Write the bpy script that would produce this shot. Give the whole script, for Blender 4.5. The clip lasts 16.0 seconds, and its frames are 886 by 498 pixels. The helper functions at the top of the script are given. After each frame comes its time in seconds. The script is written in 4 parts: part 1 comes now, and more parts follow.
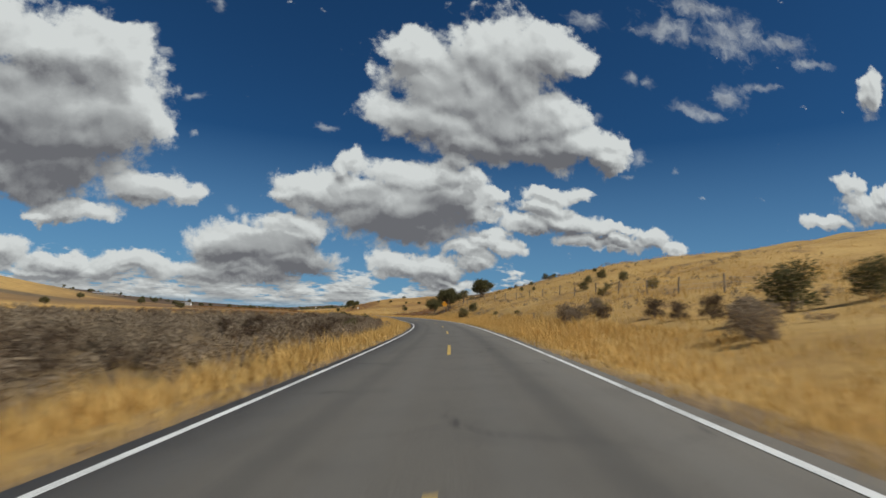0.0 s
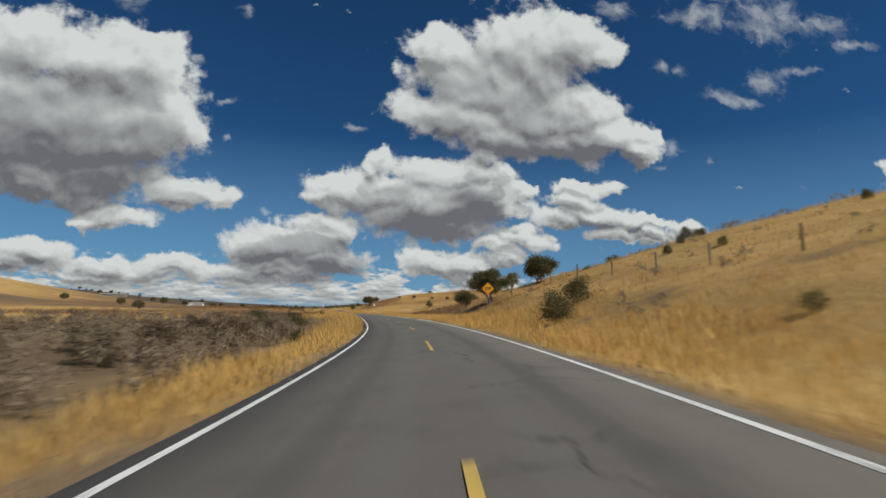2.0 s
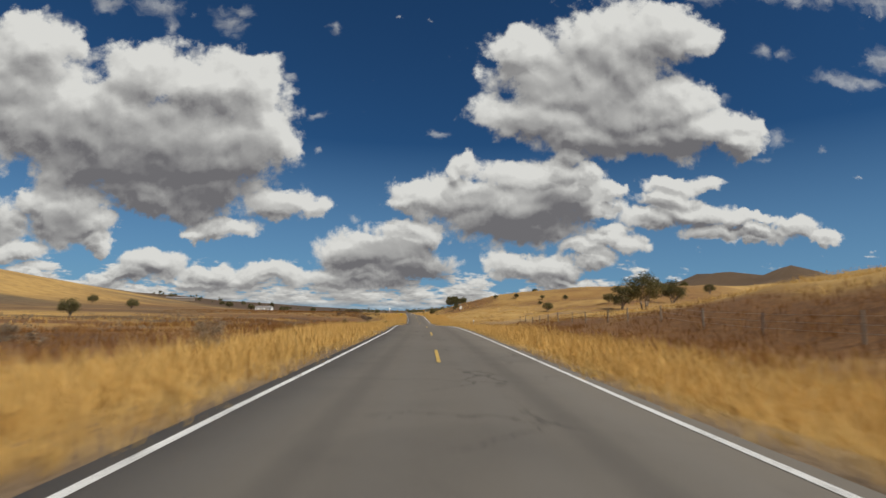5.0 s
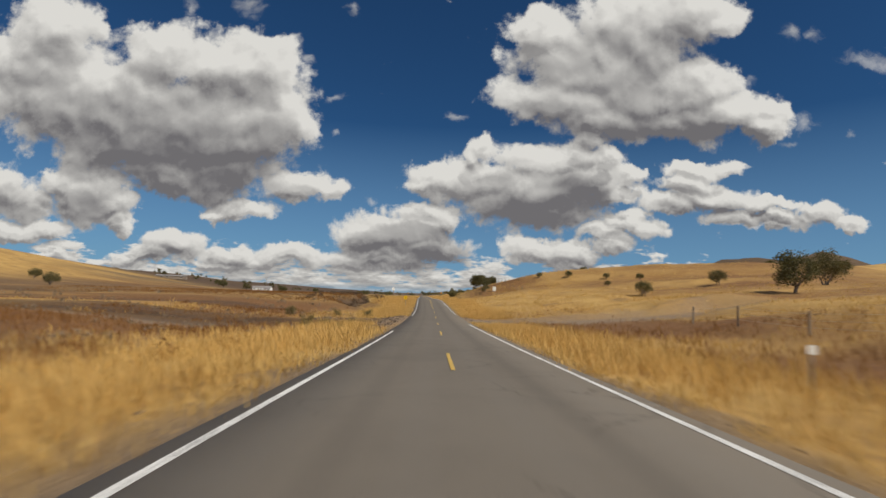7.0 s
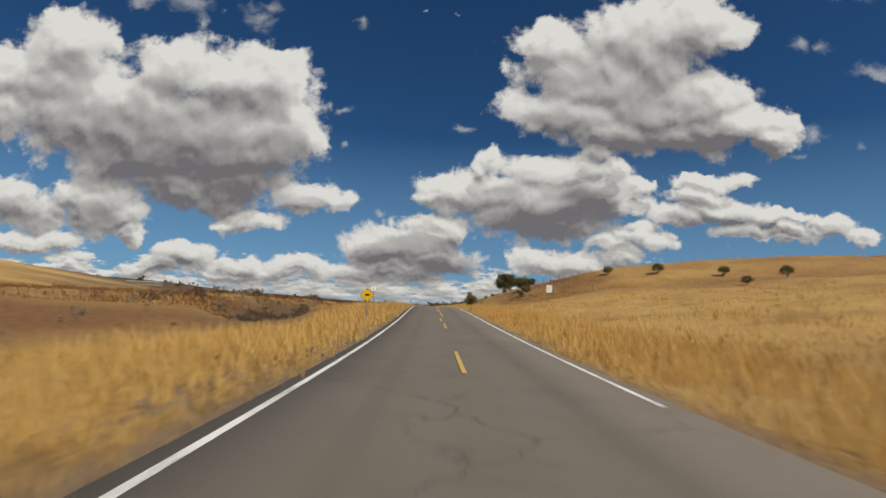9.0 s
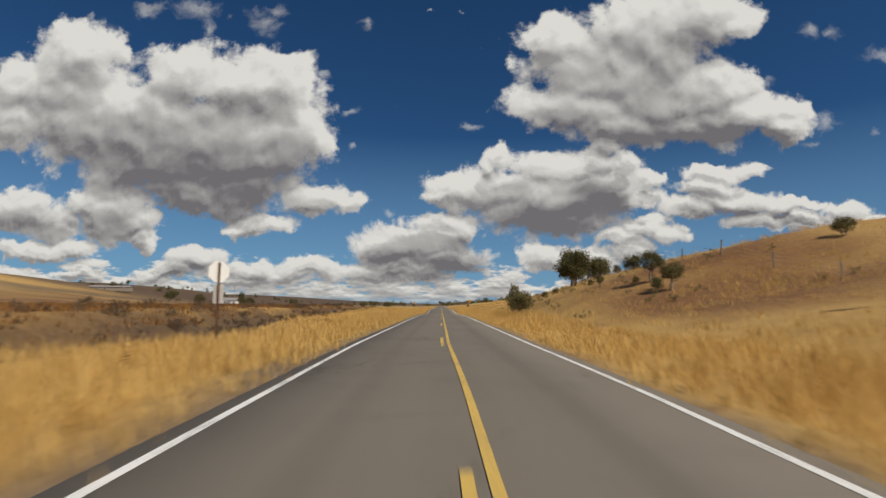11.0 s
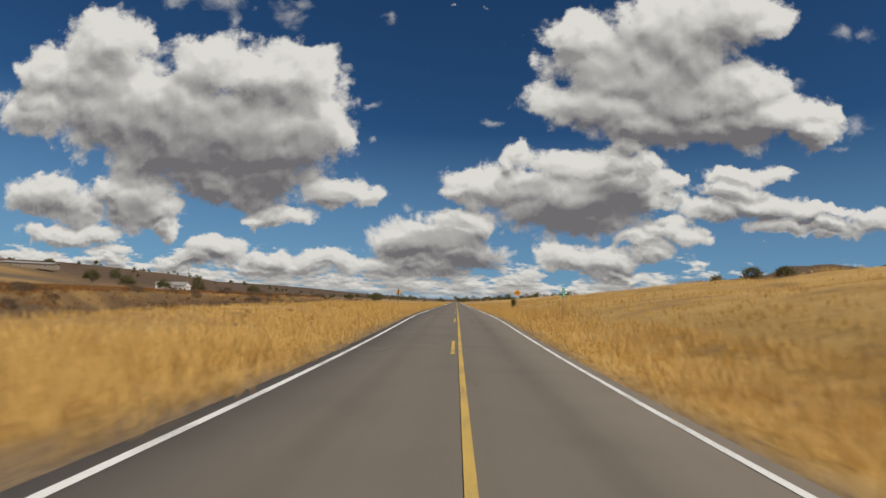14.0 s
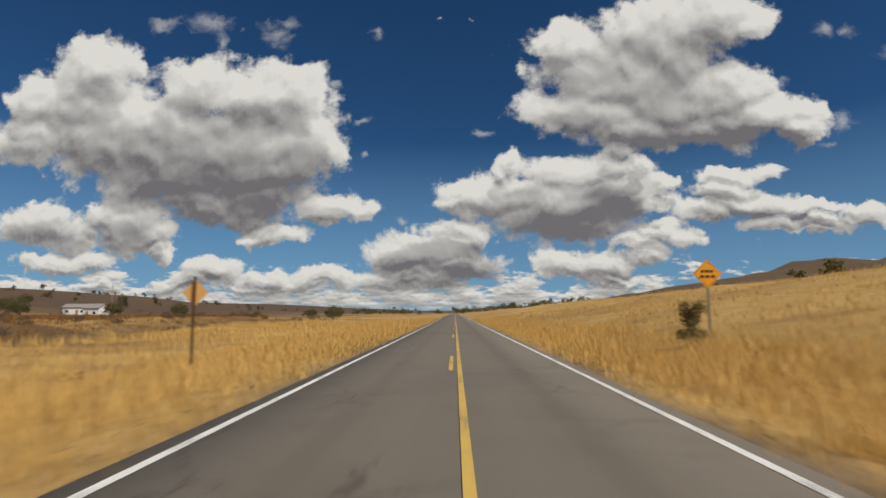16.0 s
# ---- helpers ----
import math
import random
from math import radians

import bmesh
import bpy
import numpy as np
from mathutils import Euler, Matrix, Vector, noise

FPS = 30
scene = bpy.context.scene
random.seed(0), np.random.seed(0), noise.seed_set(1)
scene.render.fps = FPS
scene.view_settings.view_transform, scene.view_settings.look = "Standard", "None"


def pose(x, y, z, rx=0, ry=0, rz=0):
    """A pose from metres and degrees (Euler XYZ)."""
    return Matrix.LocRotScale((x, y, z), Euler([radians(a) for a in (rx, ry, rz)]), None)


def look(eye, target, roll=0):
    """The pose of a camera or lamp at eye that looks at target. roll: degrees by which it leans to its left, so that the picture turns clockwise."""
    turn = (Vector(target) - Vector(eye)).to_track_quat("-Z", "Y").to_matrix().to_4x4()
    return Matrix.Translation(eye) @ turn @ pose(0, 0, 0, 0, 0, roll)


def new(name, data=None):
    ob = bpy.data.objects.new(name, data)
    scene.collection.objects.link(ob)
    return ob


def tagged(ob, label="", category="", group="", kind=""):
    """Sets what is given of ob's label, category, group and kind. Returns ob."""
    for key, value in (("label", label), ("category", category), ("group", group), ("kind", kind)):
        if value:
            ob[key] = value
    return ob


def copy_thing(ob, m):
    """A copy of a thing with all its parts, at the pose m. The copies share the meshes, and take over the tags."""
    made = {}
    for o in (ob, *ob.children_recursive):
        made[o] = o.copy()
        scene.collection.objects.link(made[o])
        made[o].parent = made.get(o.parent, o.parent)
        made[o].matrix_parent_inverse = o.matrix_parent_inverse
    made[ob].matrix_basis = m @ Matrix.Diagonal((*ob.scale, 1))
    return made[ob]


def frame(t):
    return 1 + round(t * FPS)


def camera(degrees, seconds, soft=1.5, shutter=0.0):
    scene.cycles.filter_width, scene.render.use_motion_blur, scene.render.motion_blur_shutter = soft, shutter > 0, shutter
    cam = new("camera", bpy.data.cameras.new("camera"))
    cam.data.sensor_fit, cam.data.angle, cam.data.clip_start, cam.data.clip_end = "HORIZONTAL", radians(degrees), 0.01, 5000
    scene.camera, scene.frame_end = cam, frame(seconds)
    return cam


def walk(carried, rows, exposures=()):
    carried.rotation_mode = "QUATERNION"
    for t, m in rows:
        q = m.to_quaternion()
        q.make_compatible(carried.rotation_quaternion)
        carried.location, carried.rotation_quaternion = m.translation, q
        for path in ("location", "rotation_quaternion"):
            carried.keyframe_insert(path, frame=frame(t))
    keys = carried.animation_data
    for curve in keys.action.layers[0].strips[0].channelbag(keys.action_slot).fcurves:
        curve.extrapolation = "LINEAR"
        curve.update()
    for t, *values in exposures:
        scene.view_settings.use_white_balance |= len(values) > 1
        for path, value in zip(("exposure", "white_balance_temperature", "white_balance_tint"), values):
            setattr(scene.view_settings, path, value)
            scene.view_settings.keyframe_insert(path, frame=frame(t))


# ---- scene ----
cam = camera(78.0, 16.0, soft=1.5, shutter=0.25)

# seconds, x, y, z, pitch, roll, yaw
PATH = [
    (0.0, 0.10, -0.10, 1.120, 6.84, -2.11, -16.14),
    (0.5, 4.81, 15.22, 1.110, 6.89, -1.40, -15.79),
    (1.0, 9.25, 30.60, 1.127, 6.80, -1.56, -15.03),
    (1.5, 13.34, 46.06, 1.143, 6.44, -1.33, -14.04),
    (2.0, 16.92, 61.66, 1.160, 6.43, -1.22, -12.87),
    (2.5, 19.69, 77.39, 1.190, 6.54, -1.31, -11.13),
    (3.0, 22.03, 93.22, 1.170, 6.92, -2.06, -8.78),
    (3.5, 23.77, 109.12, 1.155, 7.43, -4.17, -6.64),
    (4.0, 24.83, 125.06, 1.190, 7.04, -1.64, -4.83),
    (4.6, 25.80, 144.23, 1.231, 6.81, -1.29, -4.25),
    (5.2, 26.61, 163.42, 1.272, 6.57, -0.94, -3.68),
    (5.8, 27.27, 182.61, 1.312, 6.34, -0.59, -3.11),
    (6.5, 27.73, 205.00, 1.340, 6.06, -0.18, -2.44),
    (7.0, 27.96, 221.00, 1.119, 4.87, -1.81, -2.23),
    (7.5, 28.21, 237.00, 0.711, 4.48, -2.17, -2.06),
    (8.0, 28.52, 253.00, 0.346, 4.95, -1.99, -1.97),
    (8.5, 28.81, 269.00, 0.062, 5.48, -2.22, -1.83),
    (9.0, 29.06, 284.99, -0.023, 6.06, -2.07, -1.45),
    (9.6, 29.35, 304.19, 0.147, 6.01, -1.64, -1.08),
    (10.2, 29.51, 323.39, 0.588, 5.95, -1.21, -0.70),
    (10.8, 29.57, 342.59, 1.083, 5.90, -0.78, -0.33),
    (11.5, 29.49, 364.99, 1.376, 5.84, -0.29, 0.10),
    (12.0, 29.56, 380.99, 1.380, 6.52, 0.28, 0.31),
    (12.5, 29.65, 396.99, 1.380, 6.38, -0.31, 0.56),
    (13.0, 29.64, 412.99, 1.349, 5.87, -2.65, 0.98),
    (13.5, 29.62, 428.99, 1.250, 5.15, -2.84, 1.31),
    (14.0, 29.64, 444.99, 1.023, 5.40, -2.53, 1.38),
    (14.5, 29.65, 460.99, 1.033, 5.74, -1.75, 1.40),
    (15.0, 29.66, 476.99, 1.261, 5.91, -1.33, 1.24),
    (15.5, 29.67, 492.99, 1.330, 6.73, -0.25, 1.28),
    (16.0, 29.70, 508.99, 1.330, 6.60, -0.00, 1.24),
]
# seconds, stops, kelvin, tint
EXPOSURES = [(0.0, -0.08, 6120, 6), (2.0, -0.06, 6180, 6), (4.2, -0.03, 6350, 8), (7.0, 0.0, 6550, 10), (16.0, 0.0, 6600, 10)]
walk(cam, [(t, pose(x, y, z, 90 + pitch, roll, yaw)) for t, x, y, z, pitch, roll, yaw in PATH], EXPOSURES)

# ---- world, sun ----
SUN_ELEVATION, SUN_AZIMUTH = 47.0, 126.0   # degrees; azimuth clockwise from +y
sun_way = Vector((math.sin(radians(SUN_AZIMUTH)) * math.cos(radians(SUN_ELEVATION)),
                  math.cos(radians(SUN_AZIMUTH)) * math.cos(radians(SUN_ELEVATION)), math.sin(radians(SUN_ELEVATION))))
sun_data = bpy.data.lights.new("sun", "SUN")
sun_data.energy, sun_data.angle, sun_data.color = 4.1, radians(0.53), (1.0, 0.93, 0.82)
sun = new("sun", sun_data)
sun.matrix_world = look(tuple(sun_way * 100), (0, 0, 0))

# the cumulus field: centre and half-size of each billow on a plane one unit ahead (x to the right, z up)
BIG_LEFT = [(-0.687, 0.457, 0.078, 0.076), (-0.737, 0.401, 0.073, 0.069), (-0.807, 0.412, 0.052, 0.047), (-0.806, 0.329, 0.077, 0.053), (-0.668, 0.346, 0.117, 0.094), (-0.502, 0.425, 0.073, 0.069), (-0.550, 0.331, 0.160, 0.115), (-0.383, 0.403, 0.094, 0.069), (-0.303, 0.423, 0.056, 0.051), (-0.281, 0.315, 0.079, 0.083), (-0.410, 0.282, 0.185, 0.098), (-0.567, 0.265, 0.122, 0.054), (-0.375, 0.209, 0.097, 0.051), (-0.469, 0.205, 0.079, 0.038), (-0.241, 0.305, 0.036, 0.044)]
LOW_LEFT = [(-0.775, 0.157, 0.075, 0.036), (-0.717, 0.150, 0.050, 0.030), (-0.614, 0.163, 0.075, 0.051), (-0.657, 0.184, 0.044, 0.030), (-0.542, 0.113, 0.029, 0.019), (-0.573, 0.145, 0.057, 0.030), (-0.744, 0.089, 0.081, 0.016), (-0.671, 0.095, 0.042, 0.015), (-0.658, 0.051, 0.043, 0.009)]
SMALL_LEFT = [(-0.225, 0.189, 0.061, 0.027), (-0.183, 0.181, 0.029, 0.019), (-0.332, 0.142, 0.057, 0.016), (-0.377, 0.133, 0.029, 0.011)]
UPPER_RIGHT = [(0.229, 0.506, 0.078, 0.052), (0.210, 0.523, 0.041, 0.039), (0.392, 0.530, 0.157, 0.089), (0.501, 0.564, 0.092, 0.055), (0.314, 0.450, 0.156, 0.081), (0.168, 0.389, 0.062, 0.035), (0.248, 0.372, 0.112, 0.051), (0.420, 0.406, 0.126, 0.084), (0.521, 0.412, 0.071, 0.062), (0.578, 0.363, 0.098, 0.046), (0.492, 0.346, 0.133, 0.035), (0.332, 0.334, 0.101, 0.039), (0.302, 0.307, 0.038, 0.024), (0.638, 0.339, 0.042, 0.031), (0.647, 0.374, 0.028, 0.020), (0.566, 0.547, 0.049, 0.034)]
MIDDLE = [(0.104, 0.279, 0.027, 0.023), (0.086, 0.261, 0.021, 0.022), (0.193, 0.263, 0.111, 0.034), (0.267, 0.266, 0.079, 0.030), (0.339, 0.264, 0.025, 0.022), (0.056, 0.214, 0.097, 0.034), (0.119, 0.220, 0.121, 0.038), (0.224, 0.210, 0.142, 0.060), (0.289, 0.221, 0.080, 0.049), (0.171, 0.172, 0.110, 0.044), (0.233, 0.159, 0.099, 0.035), (0.398, 0.234, 0.036, 0.013), (0.360, 0.195, 0.033, 0.017), (-0.007, 0.207, 0.038, 0.013)]
LOW_MIDDLE = [(-0.007, 0.147, 0.081, 0.023), (-0.048, 0.116, 0.104, 0.038), (-0.100, 0.103, 0.057, 0.027), (0.043, 0.137, 0.035, 0.027), (0.014, 0.088, 0.081, 0.028), (-0.125, 0.063, 0.064, 0.016), (-0.068, 0.067, 0.098, 0.023)]
LOW_FAR_LEFT = [(-0.452, 0.080, 0.054, 0.025), (-0.493, 0.059, 0.039, 0.015), (-0.513, 0.051, 0.067, 0.010), (-0.358, 0.064, 0.057, 0.017), (-0.378, 0.050, 0.057, 0.009), (-0.234, 0.067, 0.062, 0.020), (-0.264, 0.050, 0.050, 0.014)]
MID_RIGHT = [(0.500, 0.254, 0.059, 0.017), (0.572, 0.265, 0.034, 0.013), (0.507, 0.222, 0.067, 0.021), (0.548, 0.201, 0.088, 0.023), (0.466, 0.184, 0.056, 0.021), (0.631, 0.195, 0.059, 0.015), (0.684, 0.195, 0.040, 0.014), (0.746, 0.186, 0.054, 0.019), (0.682, 0.164, 0.058, 0.018), (0.580, 0.164, 0.058, 0.017), (0.807, 0.165, 0.031, 0.015)]
LOW_RIGHT = [(0.203, 0.089, 0.048, 0.021), (0.273, 0.088, 0.058, 0.023), (0.355, 0.105, 0.048, 0.020), (0.326, 0.128, 0.044, 0.014), (0.420, 0.132, 0.040, 0.018), (0.379, 0.147, 0.048, 0.016), (0.304, 0.063, 0.062, 0.010)]
WISPS = [(-0.482, 0.558, 0.052, 0.030), (-0.457, 0.524, 0.024, 0.025), (-0.564, 0.560, 0.041, 0.016), (-0.347, 0.536, 0.039, 0.034), (-0.322, 0.563, 0.030, 0.021), (-0.150, 0.539, 0.020, 0.020), (-0.209, 0.377, 0.015, 0.009), (-0.172, 0.365, 0.030, 0.011), (-0.164, 0.296, 0.014, 0.009), (-0.221, 0.437, 0.017, 0.011), (0.048, 0.339, 0.028, 0.012), (0.602, 0.418, 0.036, 0.024), (0.720, 0.349, 0.045, 0.029), (0.691, 0.311, 0.027, 0.010), (0.815, 0.337, 0.015, 0.014), (0.705, 0.531, 0.026, 0.025), (-0.101, 0.166, 0.017, 0.007), (-0.057, 0.166, 0.019, 0.006), (-0.631, 0.503, 0.019, 0.034), (-0.256, 0.459, 0.032, 0.022)]
VEILS = [(0.797, 0.669, 0.109, 0.044), (0.971, 0.685, 0.168, 0.071), (1.159, 0.693, 0.100, 0.042), (0.891, 0.729, 0.180, 0.034), (1.211, 0.650, 0.085, 0.021), (0.966, 0.530, 0.076, 0.044), (0.886, 0.474, 0.117, 0.022), (1.050, 0.571, 0.079, 0.020), (0.750, 0.527, 0.027, 0.018), (0.593, 0.644, 0.065, 0.031), (1.420, 0.548, 0.052, 0.021)]
EDGE_RIGHT = [(1.424, 0.609, 0.044, 0.053), (1.321, 0.360, 0.056, 0.022), (1.376, 0.301, 0.110, 0.038), (1.260, 0.255, 0.087, 0.020), (1.437, 0.342, 0.043, 0.030)]
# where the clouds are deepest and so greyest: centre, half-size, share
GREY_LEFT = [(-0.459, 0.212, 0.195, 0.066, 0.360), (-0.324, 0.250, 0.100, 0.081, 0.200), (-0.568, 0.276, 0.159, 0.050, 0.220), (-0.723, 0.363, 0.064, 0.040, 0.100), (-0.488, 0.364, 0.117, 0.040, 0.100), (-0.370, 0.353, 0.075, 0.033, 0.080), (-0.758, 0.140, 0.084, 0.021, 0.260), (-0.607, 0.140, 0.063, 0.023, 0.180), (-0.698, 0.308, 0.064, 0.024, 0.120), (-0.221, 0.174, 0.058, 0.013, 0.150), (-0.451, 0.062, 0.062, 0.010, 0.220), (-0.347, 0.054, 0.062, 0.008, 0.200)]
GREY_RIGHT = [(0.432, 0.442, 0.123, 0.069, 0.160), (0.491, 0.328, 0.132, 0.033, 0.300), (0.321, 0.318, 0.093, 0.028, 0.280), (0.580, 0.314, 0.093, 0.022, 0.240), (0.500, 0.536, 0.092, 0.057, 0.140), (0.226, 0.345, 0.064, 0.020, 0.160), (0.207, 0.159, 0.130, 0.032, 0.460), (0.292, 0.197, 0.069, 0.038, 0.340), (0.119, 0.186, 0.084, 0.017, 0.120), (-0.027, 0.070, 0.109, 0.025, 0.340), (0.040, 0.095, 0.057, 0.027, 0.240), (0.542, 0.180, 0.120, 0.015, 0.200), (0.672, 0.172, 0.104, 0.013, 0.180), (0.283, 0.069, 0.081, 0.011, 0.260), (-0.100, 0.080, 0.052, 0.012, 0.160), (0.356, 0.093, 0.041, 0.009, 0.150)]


class Nodes:
    """Short way to write node trees."""

    def __init__(self, tree):
        self.tree = tree

    def put(self, kind):
        return self.tree.nodes.new(kind)

    def feed(self, socket, value):
        if isinstance(value, bpy.types.NodeSocket):
            self.tree.links.new(value, socket)
        elif value is not None:
            socket.default_value = value

    def math(self, op, a, b=None, c=None, clamp=False):
        node = self.put("ShaderNodeMath")
        node.operation, node.use_clamp = op, clamp
        for socket, value in zip(node.inputs, (a, b, c)):
            self.feed(socket, value)
        return node.outputs[0]

    def vec(self, op, a, b=None, c=None):
        node = self.put("ShaderNodeVectorMath")
        node.operation = op
        for socket, value in zip(node.inputs, (a, b, c)):
            self.feed(socket, value)
        return node.outputs[1] if op in ("LENGTH", "DOT_PRODUCT") else node.outputs[0]

    def noise(self, vector, scale, detail=4.0, rough=0.55, colour=False):
        node = self.put("ShaderNodeTexNoise")
        self.feed(node.inputs["Vector"], vector)
        node.inputs["Scale"].default_value, node.inputs["Detail"].default_value = scale, detail
        node.inputs["Roughness"].default_value = rough
        return node.outputs["Color" if colour else "Fac"]

    def voronoi(self, vector, scale, feature="F1", out="Distance"):
        node = self.put("ShaderNodeTexVoronoi")
        node.feature = feature
        self.feed(node.inputs["Vector"], vector)
        node.inputs["Scale"].default_value = scale
        return node.outputs[out]

    def span(self, value, lo, hi, a=0.0, b=1.0, smooth=True):
        node = self.put("ShaderNodeMapRange")
        node.interpolation_type = "SMOOTHSTEP" if smooth else "LINEAR"
        for socket, v in zip(node.inputs, (value, lo, hi, a, b)):
            self.feed(socket, v)
        return node.outputs[0]

    def mix(self, fac, a, b, blend="MIX"):
        node = self.put("ShaderNodeMix")
        node.data_type, node.blend_type = "RGBA", blend
        self.feed(node.inputs[0], fac)
        self.feed(node.inputs[6], (*a, 1) if isinstance(a, tuple) else a)
        self.feed(node.inputs[7], (*b, 1) if isinstance(b, tuple) else b)
        return node.outputs[2]


def cloud_cover():
    """A node group: from a place on the sky plane, the depth of cloud there (above 0 inside)."""
    tree = bpy.data.node_groups.new("cloud_cover", "ShaderNodeTree")
    tree.interface.new_socket("Place", in_out="INPUT", socket_type="NodeSocketVector")
    tree.interface.new_socket("Depth", in_out="OUTPUT", socket_type="NodeSocketFloat")
    tree.interface.new_socket("Bulk", in_out="OUTPUT", socket_type="NodeSocketFloat")
    tree.interface.new_socket("Veil", in_out="OUTPUT", socket_type="NodeSocketFloat")
    tree.interface.new_socket("Form", in_out="OUTPUT", socket_type="NodeSocketFloat")
    n = Nodes(tree)
    place = n.put("NodeGroupInput").outputs[0]
    wide = n.vec("SUBTRACT", n.noise(place, 8.0, 2.0, 0.5, True), (0.5, 0.5, 0.5))
    fine = n.vec("SUBTRACT", n.noise(place, 28.0, 6.0, 0.58, True), (0.5, 0.5, 0.5))
    bent = n.vec("MULTIPLY_ADD", wide, (0.06, 0.05, 0.0), place)
    bent = n.vec("MULTIPLY_ADD", fine, (0.046, 0.042, 0.0), bent)
    nearest = 9.0
    for bank in (BIG_LEFT, LOW_LEFT, SMALL_LEFT, UPPER_RIGHT, MIDDLE, LOW_MIDDLE, LOW_FAR_LEFT, MID_RIGHT, LOW_RIGHT, EDGE_RIGHT):
        for x, z, rx, rz in bank:
            r = n.vec("LENGTH", n.vec("MULTIPLY_ADD", bent, (1 / rx, 1 / rz, 0.0), (-x / rx, -z / rz, 0.0)))
            nearest = n.math("SMOOTH_MIN", r, nearest, 0.24)
    thin = 9.0
    for x, z, rx, rz in WISPS + VEILS:
        r = n.vec("LENGTH", n.vec("MULTIPLY_ADD", bent, (1 / rx, 1 / rz, 0.0), (-x / rx, -z / rz, 0.0)))
        thin = n.math("MINIMUM", r, thin)
    bulge = n.math("MULTIPLY_ADD", n.voronoi(bent, 12.0, "SMOOTH_F1"), -0.85, 0.44)
    bulge = n.math("ADD", bulge, n.math("MULTIPLY_ADD", n.voronoi(bent, 27.0, "SMOOTH_F1"), -0.60, 0.30))
    form = n.math("ADD", n.math("MULTIPLY", n.math("MINIMUM", n.math("SUBTRACT", 1.10, nearest), 0.75), 0.9), bulge)
    bulge = n.math("ADD", bulge, n.math("MULTIPLY_ADD", n.noise(place, 34.0, 7.0, 0.66), 0.95, -0.475))
    crisp = n.math("MULTIPLY_ADD", n.noise(place, 70.0, 4.0, 0.55), 0.5, -0.25)
    height = n.put("ShaderNodeSeparateXYZ")
    n.feed(height.inputs[0], place)
    bulge = n.math("MULTIPLY_ADD", crisp, n.span(height.outputs[1], 0.42, 0.08, 0.15, 1.0), bulge)
    bulk = n.math("SUBTRACT", 1.10, nearest)
    depth = n.math("ADD", n.math("MINIMUM", bulk, 0.75), bulge)
    # rows of small far clouds low over the horizon
    apart = n.put("ShaderNodeSeparateXYZ")
    n.feed(apart.inputs[0], place)
    stretched = n.put("ShaderNodeCombineXYZ")
    n.feed(stretched.inputs[0], apart.outputs[0])
    n.feed(stretched.inputs[1], n.math("MULTIPLY", n.math("POWER", n.math("MAXIMUM", apart.outputs[1], 0.001), 0.6), 1.7))
    low = n.noise(stretched.outputs[0], 13.0, 6.0, 0.62)
    gate = n.span(apart.outputs[1], 0.01, 0.14, 0.36, 0.68)
    low = n.math("MULTIPLY", n.math("SUBTRACT", low, gate), 4.0)
    depth, bulk = n.math("MAXIMUM", depth, low), n.math("MAXIMUM", bulk, low)
    # fair-weather clouds over the rest of the sky
    rest = n.noise(place, 2.6, 6.0, 0.6)
    side = n.math("MAXIMUM", n.span(apart.outputs[0], 1.25, 1.7), n.span(apart.outputs[0], -1.0, -1.4))
    side = n.math("MAXIMUM", side, n.span(apart.outputs[1], 0.66, 0.95))
    rest = n.math("MULTIPLY", n.math("SUBTRACT", rest, n.math("MULTIPLY_ADD", side, -0.45, 1.0)), 4.0)
    depth, bulk = n.math("MAXIMUM", depth, rest), n.math("MAXIMUM", bulk, rest)
    out = n.put("NodeGroupOutput")
    n.feed(out.inputs[0], depth)
    n.feed(out.inputs[1], bulk)
    n.feed(out.inputs[3], n.math("MAXIMUM", form, n.math("MULTIPLY", low, 0.5)))
    shreds = n.noise(n.vec("MULTIPLY", bent, (1.0, 1.5, 1.0)), 17.0, 6.0, 0.62)
    n.feed(out.inputs[2], n.math("MULTIPLY_ADD", shreds, 2.4, n.math("SUBTRACT", -0.45, thin)))
    return tree


world = bpy.data.worlds.new("sky")
scene.world = world
world.use_nodes = True
world.node_tree.nodes.clear()
n = Nodes(world.node_tree)
sky = n.put("ShaderNodeTexSky")
sky.sky_type, sky.sun_disc, sky.altitude = "NISHITA", False, 1500
sky.sun_elevation, sky.sun_rotation = radians(SUN_ELEVATION), radians(SUN_AZIMUTH)
sky.air_density, sky.dust_density, sky.ozone_density = 1.0, 0.3, 1.6
way = n.put("ShaderNodeTexCoord").outputs["Generated"]
xyz = n.put("ShaderNodeSeparateXYZ")
n.feed(xyz.inputs[0], way)
ahead = n.math("MAXIMUM", n.math("ABSOLUTE", xyz.outputs[1]), 0.12)
plane = n.put("ShaderNodeCombineXYZ")
n.feed(plane.inputs[0], n.math("ADD", n.math("DIVIDE", xyz.outputs[0], ahead), n.math("MULTIPLY", n.math("LESS_THAN", xyz.outputs[1], 0.0), 40.0)))
n.feed(plane.inputs[1], n.math("DIVIDE", xyz.outputs[2], ahead))
cover = cloud_cover()
here = n.put("ShaderNodeGroup")
here.node_tree = cover
n.feed(here.inputs[0], plane.outputs[0])
reach = n.math("MULTIPLY_ADD", n.math("MAXIMUM", xyz.outputs[2], 0.0), 0.20, 0.018)


